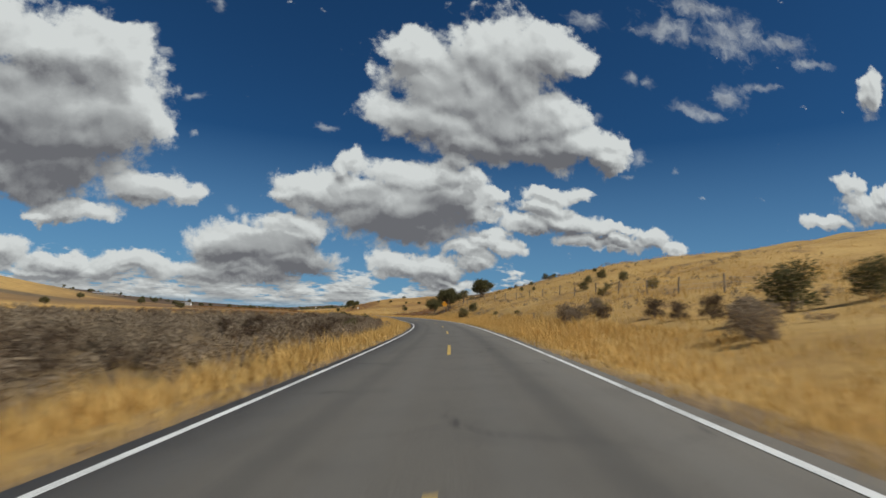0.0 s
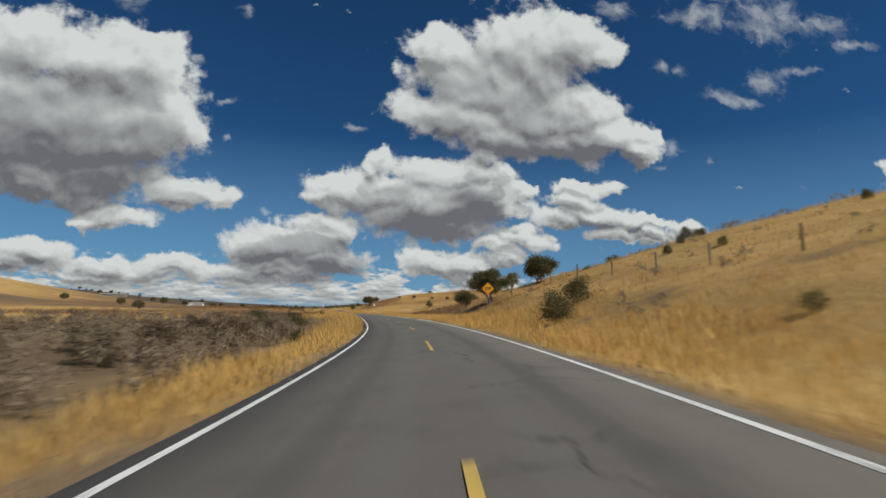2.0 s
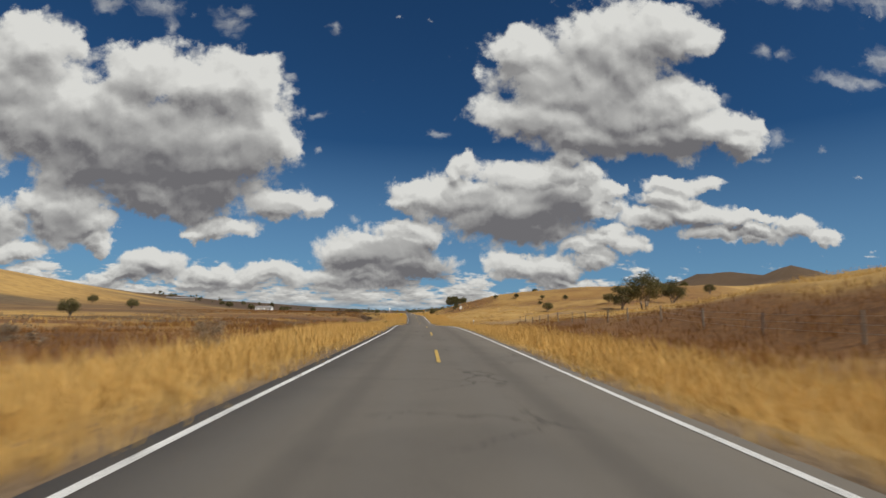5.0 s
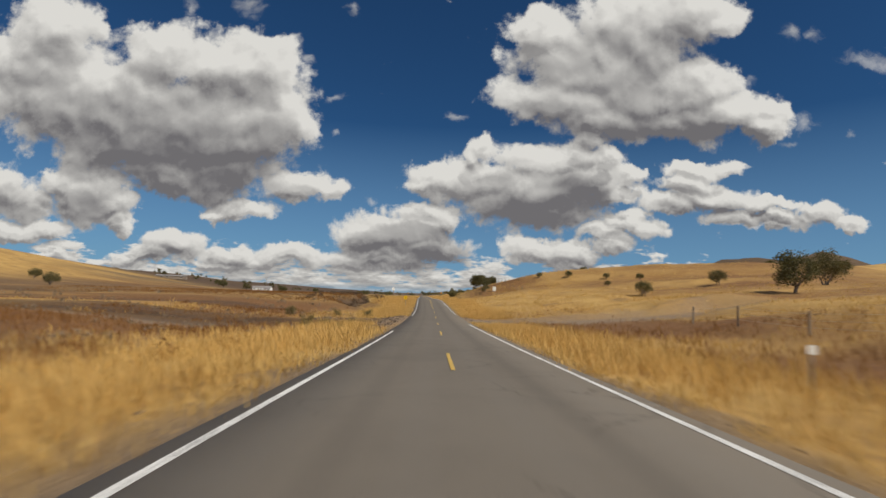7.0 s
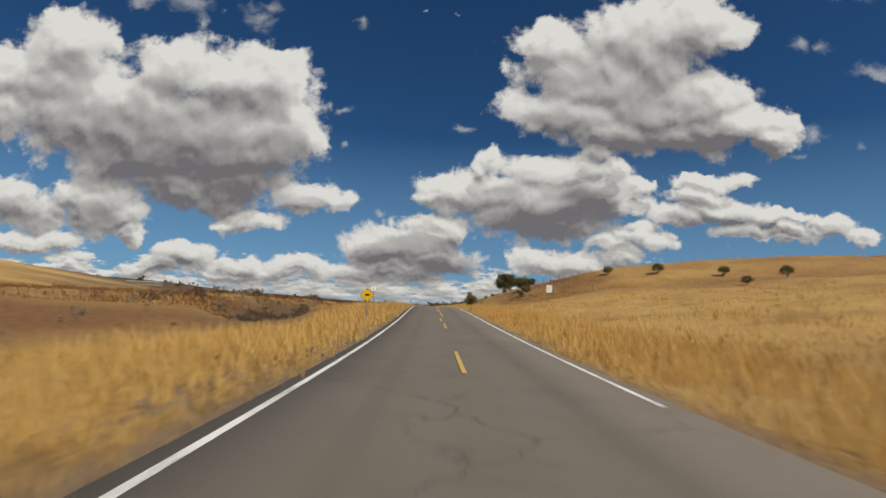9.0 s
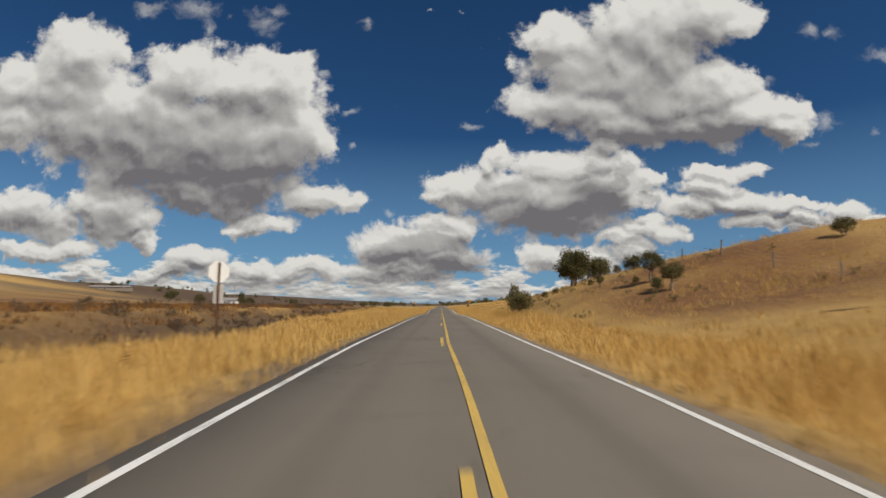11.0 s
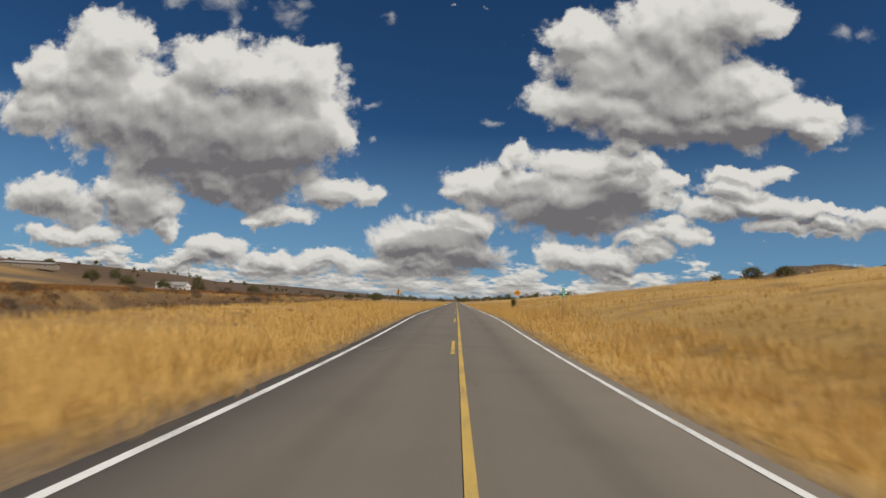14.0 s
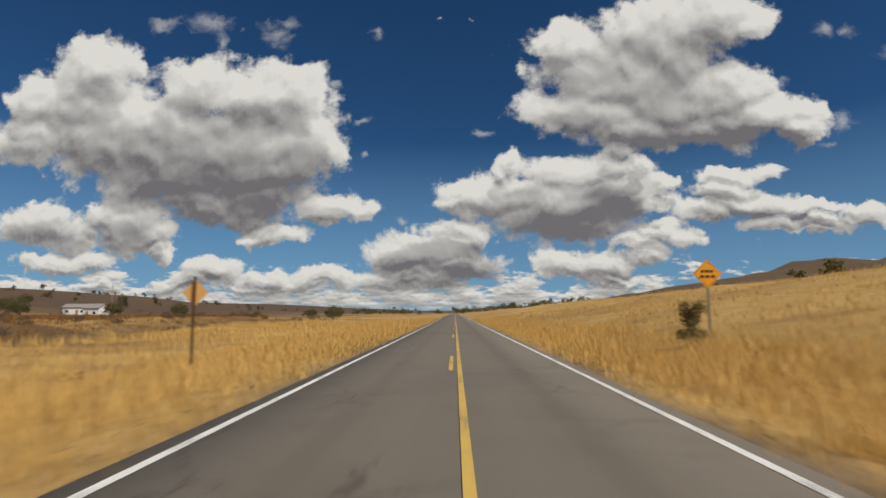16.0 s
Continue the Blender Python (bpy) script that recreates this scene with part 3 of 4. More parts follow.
ragged = rough_land(GX, GY, 5.0)
cover_mask("gravel", smooth(4.0, 3.1, np.abs(GD) + ragged * 1.0))
shoulder = np.exp(-((GY - 274.0) / 15.0) ** 4) * smooth(9.5, 6.0, -GD + 3 * ragged) * (GD < 0) * 0.5
cover_mask("wash", np.maximum(shoulder, np.exp(-((GY - wash_way(GD)) / (np.where(GD > 0, 6.5, 5.5) + 4 * ragged)) ** 4) * (1 - smooth(60, 100, np.abs(GD)))))
scrub = smooth(5.5, 8.5, -GD + ragged * 3) * (1 - smooth(110, 160, GY + ragged * 40)) * smooth(90, 60, -GD) * 0.9
scrub = np.maximum(scrub, smooth(400, 520, -GD + 120 * rough_land(GX, GY, 120.0)) * 0.8)
scrub = np.maximum(scrub, smooth(900, 1500, np.hypot(GX, GY) + 300 * rough_land(GX, GY, 300.0)) * 0.8)
beyond = smooth(4, 12, -GD - creek_way(GY)) * (1 - smooth(150, 230, -GD)) * smooth(290, 350, GY) * (1 - smooth(900, 1100, GY))
scrub = np.maximum(scrub, 0.6 * beyond * np.clip(0.72 + 1.2 * rough_land(GX / 2.5, GY, 30.0), 0.2, 0.95))
hillside = smooth(85, 150, -GD) * smooth(260, 420, GY) * np.clip(0.30 + 2.2 * rough_land(GX / 1.5, GY, 60.0), 0.05, 0.95)
cover_mask("scrub", np.maximum(scrub, hillside))
russet = np.maximum(smooth(7, 11, GD) * (1 - smooth(19, 27, GD)) * smooth(95, 150, GY) * (1 - smooth(250, 330, GY)),
                    smooth(9, 13, -GD) * (1 - smooth(60, 90, -GD)) * smooth(150, 190, GY) * (1 - smooth(300, 380, GY)))
russet = np.maximum(russet, 0.7 * smooth(9, 15, GD) * (1 - smooth(32, 46, GD)) * smooth(366, 384, GY) * (1 - smooth(440, 470, GY)))
russet = np.maximum(russet, 0.85 * beyond)
russet = np.maximum(russet, 0.6 * smooth(30, 45, GD) * (1 - smooth(110, 160, GD)) * smooth(265, 300, GY) * (1 - smooth(400, 440, GY)))
cover_mask("russet", np.clip(russet * (0.95 + 1.6 * rough_land(GX / 2, GY, 13.0)), 0, 1))
earth = 0.95 * np.exp(-((-GD - creek_way(GY) - 1.5) / (4.2 + 3 * ragged)) ** 4) * smooth(300, 350, GY) * (1 - smooth(640, 690, GY))
streaks = smooth(0.08, 0.3, rough_land(GX / 3 + 50, GY * 1.2, 16.0)) * smooth(12, 24, -GD) * (1 - smooth(70, 110, -GD)) * smooth(160, 210, GY) * 0.75
bank_face = np.exp(-((GY - wash_way(GD) - 7.5) / 1.6) ** 2) * smooth(5, 8, -GD) * (1 - smooth(40, 60, -GD))
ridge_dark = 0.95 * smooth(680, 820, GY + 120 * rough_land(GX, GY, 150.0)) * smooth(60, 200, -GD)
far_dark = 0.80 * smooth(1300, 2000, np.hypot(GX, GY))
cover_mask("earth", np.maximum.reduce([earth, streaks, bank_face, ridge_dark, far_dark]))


# ---- the road ----
def strip(a, b, y0, y1, lift, step=2.0, thick=0.0):
    """A ribbon along the road between offsets a and b."""
    ys = np.append(np.arange(y0, y1, step), y1)
    edges = [a, b] if not thick else [a - 0.02, a, a + (b - a) * 0.25, (a + b) / 2, a + (b - a) * 0.75, b, b + 0.02]
    drop = [0] * len(edges) if not thick else [thick, 0, -0.03, -0.045, -0.03, 0, thick]
    vs = []
    for e, h in zip(edges, drop):
        vs.append(np.stack([centre(ys) + e, ys, road_z(ys) + tilt(ys) * e + lift - h], -1))
    vs = np.stack(vs, 1)
    idx = np.arange(len(ys) * len(edges)).reshape(len(ys), len(edges))
    fs = np.stack([idx[:-1, :-1], idx[:-1, 1:], idx[1:, 1:], idx[1:, :-1]], -1).reshape(-1, 4)
    return vs.reshape(-1, 3), fs


HALF = 2.73
vs, fs = strip(-HALF - 0.3, HALF + 0.3, -68, 3000, 0.0, 2.0, 0.1)
road_mesh = quads("road", vs, fs, ASPHALT, True)
dust_and_sun = np.exp(-((vs[:, 1] - WASH_Y) / 13) ** 4) * 0.42 * (0.4 + 0.6 * (np.abs(vs[:, 0] - centre(vs[:, 1])) / 3))
# beyond y 130 the sunlit look of the road is painted in
dust_and_sun = np.maximum(dust_and_sun, 0.26 * smooth(130, 215, vs[:, 1]))
road_mesh.attributes.new("dust_and_sun", "FLOAT", "POINT").data.foreach_set("value", dust_and_sun.astype(np.float32))
offsets = vs[:, 0] - centre(vs[:, 1])
road_mesh.attributes.new("offset", "FLOAT", "POINT").data.foreach_set("value", offsets.astype(np.float32))
road = tagged(new("road", road_mesh), "two-lane worn grey asphalt country road", "road", kind="structure")


def painted(name, pieces, mat, label):
    """Road paint: thin ribbons just over the asphalt."""
    vs, fs, n0 = [], [], 0
    for a, b, y0, y1 in pieces:
        v, f = strip(a, b, y0, y1, 0.012 + 0.045 * (1 - abs(a + b) / 2 / HALF))
        vs.append(v), fs.append(f + n0)
        n0 += len(v)
    ob = new(name, quads(name, np.concatenate(vs), np.concatenate(fs), mat))
    return tagged(ob, label, "road marking", kind="structure")


painted("edge_line", [(-HALF - 0.055, -HALF + 0.055, -68, 253), (-HALF - 0.055, -HALF + 0.055, 287, 1600)], WHITE_LINE, "solid white edge line, worn away at the wash")
painted("edge_line", [(HALF - 0.055, HALF + 0.055, -68, 268), (HALF - 0.055, HALF + 0.055, 293, 1600)], WHITE_LINE, "solid white edge line, worn away at the wash")
DASH = 15.64
painted("centre_line", [(-0.05, 0.05, y, y + 4.6) for y in np.arange(-48.4, 318, DASH)], YELLOW_LINE, "faded yellow broken centre line")
painted("centre_line", [(0.05, 0.15, 324, 1600)], YELLOW_LINE, "solid yellow centre line")
painted("centre_line", [(-0.15, -0.05, y, y + 4.0) for y in np.arange(318, 900, DASH)], YELLOW_LINE, "broken yellow centre line beside the solid one")


# ---- grass ----
rng = np.random.default_rng(7)


def scatter(count, y0, y1, d0, d1, power=1.0):
    """Random places beside the road; power above 1 crowds them towards d0."""
    y = rng.uniform(y0, y1, count)
    d = d0 + (d1 - d0) * rng.uniform(0, 1, count) ** power
    return centre(y) + d, y, d


def grass(name, x, y, tall, blades, spread, width, mat, label):
    """Tufts of dry blades, each a leaning sliver widest below its middle."""
    z = land(x, y)
    k = len(x) * blades
    bx = np.repeat(x, blades) + rng.normal(0, spread, k)
    by = np.repeat(y, blades) + rng.normal(0, spread, k)
    bz = np.repeat(z, blades) - 0.05
    h = np.repeat(tall, blades) * rng.uniform(0.5, 1.1, k)
    a = rng.uniform(0, 2 * np.pi, k)
    lean = h * rng.uniform(0.08, 0.5, k)
    g = rng.uniform(0, np.pi, k)
    wx, wy = np.cos(g) * width * rng.uniform(0.6, 1.4, k), np.sin(g) * width * rng.uniform(0.6, 1.4, k)
    lx, ly = np.cos(a) * lean - 0.10 * h, np.sin(a) * lean
    v = np.empty((k, 4, 3), dtype=np.float32)
    v[:, 0] = np.stack([bx, by, bz], -1)
    v[:, 1] = np.stack([bx + lx * 0.3 + wx, by + ly * 0.3 + wy, bz + h * 0.45], -1)
    v[:, 2] = np.stack([bx + lx, by + ly, bz + h], -1)
    v[:, 3] = np.stack([bx + lx * 0.3 - wx, by + ly * 0.3 - wy, bz + h * 0.45], -1)
    f = np.arange(k * 4).reshape(-1, 4)
    return tagged(new(name, quads(name, v.reshape(-1, 3), f, mat)), label, "grass", kind="stuff")


def keep(x, y, d, density, size):
    """Thin the tufts out by patches, off the wash and off the creek bed."""
    patch = rough_land(x + 91, y - 37, size, 3)
    ok = rng.uniform(-0.5, 0.5, len(x)) < patch + density
    ok &= np.abs(y - wash_way(d)) > 5.5 + 2.5 * rough_land(x, y, 4.0)
    ok &= (d > 0) | (np.abs(-d - creek_way(y) - 1) > 5.5) | (y < 330)
    ok &= (d > 0) | (-d > 6.3 + 2 * rough_land(x, y, 4.0)) | (np.abs(y - 271) > 15)
    return ok


def is_russet(x, y, d):
    band = np.maximum(smooth(7, 11, d) * (1 - smooth(19, 27, d)) * smooth(95, 150, y) * (1 - smooth(250, 330, y)),
                      smooth(9, 13, -d) * (1 - smooth(60, 90, -d)) * smooth(150, 190, y) * (1 - smooth(300, 380, y)))
    past = smooth(2, 8, -d - creek_way(y)) * smooth(320, 350, y) * (1 - smooth(640, 720, y)) * 0.95
    band = np.maximum(band, past)
    return rng.uniform(0.1, 1, len(x)) < band * (0.95 + 1.6 * rough_land(x / 2, y, 13.0)) + 0.06


def verge(name, side, count, d0, d1, power, low, high, blades, width, label, density=0.25, y0=-20, y1=620):
    x, y, d = scatter(count, y0, y1, d0 * side, d1 * side, power)
    ok = keep(x, y, d, density, 6.0) & ((d > 0) | (y < 300) | (-d < creek_way(y)))
    ok &= (d > 0) | (y > 122 + 12 * rough_land(x, y, 9.0)) | (-d < 6.2 + 2.5 * rough_land(x, y, 7.0))
    x, y, d = x[ok], y[ok], d[ok]
    tall = rng.uniform(low, high, len(x)) * (0.7 + 1.0 * np.clip(rough_land(x, y, 17.0) + 0.3, 0, 1))
    tall *= smooth(2.8, 5.2, np.abs(d)) * 0.75 + 0.25
    red = is_russet(x, y, d)
    spread = 0.19 + 0.02 * d1 / 10
    grass(name, x[~red], y[~red], tall[~red], blades, spread, width, STRAW, label)
    grass(name, x[red], y[red], tall[red] * 0.9, blades, spread, width, RUSSET, label.replace("golden", "russet"))


verge("verge_grass", -1, 34000, 3.25, 9.5, 1.25, 0.45, 0.95, 8, 0.012, "tall golden dry grass along the road edge", 0.3)
verge("verge_grass", 1, 32000, 3.25, 9.5, 1.25, 0.35, 0.80, 8, 0.012, "golden dry grass along the road edge", 0.3)
verge("meadow_grass", -1, 26000, 8.5, 36.0, 1.3, 0.40, 0.85, 7, 0.018, "golden dry grass of the meadow", 0.15, 125)
verge("hillside_grass", 1, 26000, 8.5, 40.0, 1.3, 0.25, 0.65, 7, 0.018, "short golden dry grass on the bank", 0.1)
verge("far_meadow_grass", -1, 12000, 30.0, 110.0, 1.2, 0.35, 0.7, 6, 0.035, "golden dry grass far out in the meadow", 0.05, 100, 760)
verge("far_hillside_grass", 1, 14000, 36.0, 110.0, 1.2, 0.3, 0.6, 6, 0.035, "golden dry grass high on the slope", 0.1, -20, 760)

past_y = rng.uniform(325, 660, 15000)
past_d = creek_way(past_y) + 3 + 60 * rng.uniform(0, 1, 15000) ** 1.5
past_x = centre(past_y) - past_d
grass("meadow_grass", past_x, past_y, rng.uniform(0.25, 0.6, 15000), 6, 0.3, 0.03, RUSSET, "russet dry grass past the creek")


# ---- shrubs and trees ----
def leaves(centres, sizes, count, leaf, mat, name, seed, squash=0.8, slim=0.45):
    """A crown of many small leaf sprays round clump centres, thinner towards the rim."""
    r = np.random.default_rng(seed)
    pick = r.choice(len(centres), count, p=sizes ** 2 / np.sum(sizes ** 2))
    way = r.normal(0, 1, (count, 3))
    way /= np.linalg.norm(way, axis=1)[:, None]
    reach = r.uniform(0.35, 1.0, count) ** 0.6 * sizes[pick] * (0.8 + 0.35 * r.normal(0, 1, count).clip(-1, 1))
    c = centres[pick] + way * reach[:, None] * np.array([1, 1, squash])
    u = r.normal(0, 1, (count, 3)) + np.array([0, 0, 0.4])
    u /= np.linalg.norm(u, axis=1)[:, None]
    w = np.cross(u, r.normal(0, 1, (count, 3)))
    w /= np.linalg.norm(w, axis=1)[:, None]
    s = leaf * r.uniform(0.5, 1.4, count)[:, None]
    v = np.stack([c - u * s, c + w * s * slim, c + u * s, c - w * s * slim], 1).reshape(-1, 3)
    f = np.arange(count * 4).reshape(-1, 4)
    return quads(name, v, f, mat)


def tree(label, height, wide, mat=LEAF, seed=1, clear=0.28, stems=1, count=4200, leaf=0.15, category="tree", lean=0.0, thick=1.0):
    """A tree at the origin: trunks with limbs that carry a full, uneven crown of leaf clumps."""
    r = random.Random(seed)
    vs, fs, tips, sizes = [], [], [], []
    mid_z, half_z = height * (1 + clear) / 2, height * (1 - clear) / 2
    forks = []
    for k in range(stems):
        a = 6.28 * k / stems + r.uniform(0, 1.5)
        off = 0.0 if stems == 1 else 0.09 * wide
        foot = Vector((math.cos(a) * off * 0.3 - lean * height, math.sin(a) * off * 0.3, -0.15))
        fork = Vector((math.cos(a) * off, math.sin(a) * off, height * (clear + 0.08)))
        girth = 0.038 * height * thick / stems ** 0.4
        bow = (foot + fork) / 2 + Vector((r.uniform(-1, 1), r.uniform(-1, 1), 0)) * 0.03 * height
        tube([foot, bow, fork], [girth * 1.3, girth, girth * 0.85], 8, vs, fs)
        forks.append((fork, girth))
    for j in range(30):
        fork, girth = forks[j % stems]
        b, e = 2.4 * j + r.uniform(-0.3, 0.3), math.asin(r.uniform(-0.75, 0.98))
        reach = r.uniform(0.45, 0.80)
        tip = Vector((math.cos(b) * math.cos(e) * wide / 2, math.sin(b) * math.cos(e) * wide / 2, math.sin(e) * half_z)) * reach
        tip.z += mid_z
        bend = fork.lerp(tip, 0.5) + Vector((r.uniform(-1, 1), r.uniform(-1, 1), -0.4)) * 0.05 * height
        if j < 14:
            tube([fork, bend, tip], [girth * 0.5, girth * 0.32, girth * 0.1], 5, vs, fs)
        tips.append(tip)
        sizes.append(min(wide, 2 * half_z) * r.uniform(0.19, 0.30))
    ob = tagged(new(category), label, category)
    under("trunk", mesh("trunk", vs, fs, BARK, True), ob, "grey-brown trunk and limbs")
    under("crown", leaves(np.array([tuple(t) for t in tips]), np.array(sizes), count, leaf, mat, "crown", seed, 0.85), ob)
    return ob


def shrub(label, height, wide, mat=SAGE, seed=1, count=520, leaf=0.09):
    """A low shrub: many thin stems from the ground and a loose twiggy crown."""
    r = random.Random(seed)
    vs, fs, tips, sizes = [], [], [], []
    for k in range(11):
        a, out = 6.28 * k / 11 + r.uniform(-0.3, 0.3), wide / 2 * r.uniform(0.1, 0.7)
        tip = Vector((math.cos(a) * out, math.sin(a) * out, height * r.uniform(0.45, 0.85)))
        tube([Vector((0, 0, -0.06)), tip * 0.5 + Vector((0, 0, -0.03)), tip * 1.12], [0.022, 0.014, 0.005], 4, vs, fs)
        tips.append(tip)
        sizes.append(min(wide, height) * r.uniform(0.2, 0.34))
    for k in range(7):
        a, out = 6.28 * k / 7, wide / 2 * r.uniform(0.4, 0.75)
        tips.append(Vector((math.cos(a) * out, math.sin(a) * out, height * 0.25)))
        sizes.append(min(wide, height) * 0.26)
    ob = tagged(new("shrub"), label, "shrub")
    under("woody_base", mesh("woody_base", vs, fs, BARK), ob)
    under("foliage", leaves(np.array([tuple(t) for t in tips]), np.array(sizes), count, leaf, mat, "foliage", seed, 0.9, 0.2 if mat in (SAGE, BRUSH_DARK) else 0.4), ob)
    return ob


def stand(ob, x, y, turn=0.0, size=1.0, sink=0.03):
    """Puts a thing on the ground."""
    ob.matrix_basis = pose(x, y, float(land(x, y)) - sink, 0, 0, turn) @ Matrix.Scale(size, 4)
    return ob


def more(ob, places, group):
    """Copies of a plant: x, y, size."""
    tagged(ob, group=group)
    r = random.Random(len(places))
    for x, y, size in places:
        z = float(land(x, y)) - 0.03
        made = copy_thing(ob, pose(x, y, z, 0, 0, r.uniform(0, 360)))
        made.scale = (size, size, size)


# the oaks beyond the warning sign
stand(tree("broad dark green oak with pale forked trunks on the slope", 6.6, 8.0, LEAF, 11, 0.2, 2, 17000, 0.15, lean=-0.10, thick=1.2), 48.0, 160.0, 0)
stand(tree("dense dark green oak higher on the slope", 6.0, 7.8, LEAF, 12, 0.0, 2, 14000, 0.15), 61.5, 167.5, 80)
stand(tree("small oak with thin foliage between its neighbours", 4.4, 3.6, OLIVE, 13, 0.2, 2, 3000, 0.11), 54.0, 164.0, 10)
stand(tree("small rounded oak beside the fence", 3.8, 3.2, LEAF, 14, 0.05, 2, 4400, 0.11), 45.9, 168.0, 10)
# second bank
stand(tree("tall dark green tree on the crest of the bank", 5.6, 4.8, LEAF, 21, 0.08, 2, 9000, 0.14), 48.3, 426.5, 0)
stand(tree("bushy tree beside the tall one on the bank", 3.2, 3.4, LEAF, 24, 0.03, 3, 3400, 0.11), 52.4, 427.5, 0)
stand(tree("slender sparse young tree on the bank", 4.0, 1.8, OLIVE, 22, 0.12, 3, 1500, 0.10), 38.9, 418.2, 0)
stand(tree("bushy olive green tree low on the bank", 2.7, 3.8, OLIVE, 23, 0.02, 4, 4200, 0.10), 38.8, 413.0, 0)
stand(tree("sparse low sapling on the bank", 1.5, 0.9, OLIVE, 25, 0.15, 2, 900, 0.06), 45.2, 403.0, 0)
stand(tree("round-headed small tree on the bank", 2.5, 1.9, OLIVE, 26, 0.28, 2, 3400, 0.06), 47.9, 392.4, 0)
stand(tree("small tree high on the bank", 2.9, 2.3, LEAF, 27, 0.30, 2, 3400, 0.07), 48.3, 397.6, 0)
stand(tree("low dark tree on the crest of the bank", 2.2, 2.8, LEAF, 28, 0.05, 3, 2200, 0.10), 53.6, 417.5, 0)
stand(tree("tall dark oak at the end of the bank", 5.2, 4.6, LEAF, 29, 0.12, 2, 6000, 0.14), 52.0, 441.5, 0)
stand(tree("bushy oak behind the bank", 4.0, 4.4, LEAF, 30, 0.05, 3, 4200, 0.14), 56.5, 446.0, 0)
stand(tree("low dark bush-like tree past the bank", 2.6, 3.2, LEAF, 35, 0.02, 3, 2200, 0.13), 68.0, 474.0, 0)
# trees on the slope past the oaks and beyond the bank
stand(tree("large spreading oak inside the fence", 6.6, 7.6, LEAF, 31, 0.2, 3, 8000, 0.13), 66.0, 246.0, 0)
stand(tree("rounded oak far up the slope", 6.4, 7.4, LEAF, 32, 0.08, 2, 5000, 0.16), 85.0, 303.0, 0)
stand(tree("broad oak far up the slope", 8.0, 9.5, LEAF, 33, 0.08, 3, 5000, 0.2), 118.0, 340.0, 0)
far_oak = stand(tree("rounded dark oak on the far slope", 5.6, 6.4, LEAF, 34, 0.06, 2, 2400, 0.2), 118.5, 612.0, 0)
more(far_oak, [(127.0, 610.0, 0.9), (170.0, 618.0, 1.2), (69.8, 323.0, 0.55), (100.0, 352.0, 0.7), (131.0, 371.0, 0.8), (154.0, 380.0, 0.8),
               (74.0, 392.0, 0.4), (84.0, 386.0, 0.35), (92.0, 380.0, 0.4), (79.0, 370.0, 0.3), (66.0, 398.0, 0.35), (190.0, 470.0, 0.9), (210.0, 520.0, 0.8), (115.0, 480.0, 0.6), (96.0, 450.0, 0.6)], "oaks on the slope")

juniper = stand(shrub("dark green rounded juniper bush on the slope", 1.6, 1.8, LEAF, 41, 3000, 0.052), 59.2, 118.0, 0)
more(juniper, [(50.7, 80.3, 1.1), (32.6, 93.0, 1.15), (63.0, 121.0, 0.9), (15.4, 106.4, 1.15), (39.2, 66.4, 0.9), (43.3, 63.3, 0.9), (58.5, 114.3, 0.6),
               (50.8, 107.7, 0.6), (20.5, 18.0, 1.5), (22.5, 16.0, 1.2), (47.9, 79.9, 0.9), (58.8, 95.6, 0.6), (45.9, 96.2, 0.5), (47.1, 104.5, 0.6),
               (53.3, 125.2, 0.75), (51.1, 127.1, 0.8), (49.2, 128.1, 0.5), (57.5, 131.0, 0.8), (60.0, 127.0, 0.9), (29.6, 89.4, 1.25), (5.9, 49.2, 0.95),
               (16.0, 96.3, 0.6), (11.9, 112.6, 1.15), (66.0, 140.0, 0.6), (70.0, 150.0, 0.6), (72.0, 136.0, 0.7),
               (44.7, 421.5, 0.6), (46.5, 411.0, 0.5), (47.6, 399.6, 0.45), (47.4, 394.2, 0.7), (49.6, 397.8, 0.5), (55.0, 428.0, 0.8), (43.0, 420.0, 0.6)], "juniper bushes")
pale = stand(shrub("pale grey-green sagebrush on the slope", 1.3, 1.6, OLIVE, 45, 1500, 0.055), 35.8, 47.3, 0)
more(pale, [(33.0, 52.0, 0.9), (37.5, 58.0, 0.7), (23.5, 37.0, 0.7),
            (27.0, 61.0, 0.5), (29.0, 73.0, 0.5), (20.2, 279.5, 0.8), (15.5, 271.0, 0.9), (22.0, 262.0, 0.5), (21.5, 288.5, 0.9), (20.4, 283.0, 0.9), (18.2, 277.0, 1.1), (17.5, 290.0, 0.8), (12.0, 289.0, 1.0), (19.0, 265.0, 0.9)], "sagebrush on the slope")
stand(shrub("upright olive green bush beside the sign post", 1.85, 1.15, OLIVE, 47, 2600, 0.05), 38.4, 529.6, 0)
sage = [shrub("grey-brown leafless brush beside the road", 1.35, 1.9, SAGE if s % 2 else BRUSH_DARK, s, 2300, 0.07) for s in (51, 52, 53, 54, 55)]
r = random.Random(5)
for k, bush in enumerate(sage):
    places = []
    for _ in range(22):
        y, l = r.uniform(0, 135), 7.0 + 7 * r.random()
        places.append((float(centre(y)) - l - max(y - 110, 0) * 0.1, y, r.uniform(0.6, 1.1)))
    for _ in range(3):
        y = r.uniform(12, 40)
        places.append((float(centre(y)) + r.uniform(9, 12.5), y, r.uniform(0.6, 1.0)))
    for _ in range(3):
        y = r.uniform(130, 190)
        places.append((float(centre(y)) - r.uniform(9, 30), y, r.uniform(0.5, 0.9)))
    stand(bush, places[0][0], places[0][1])
    more(bush, places[1:], "brush beside the road")


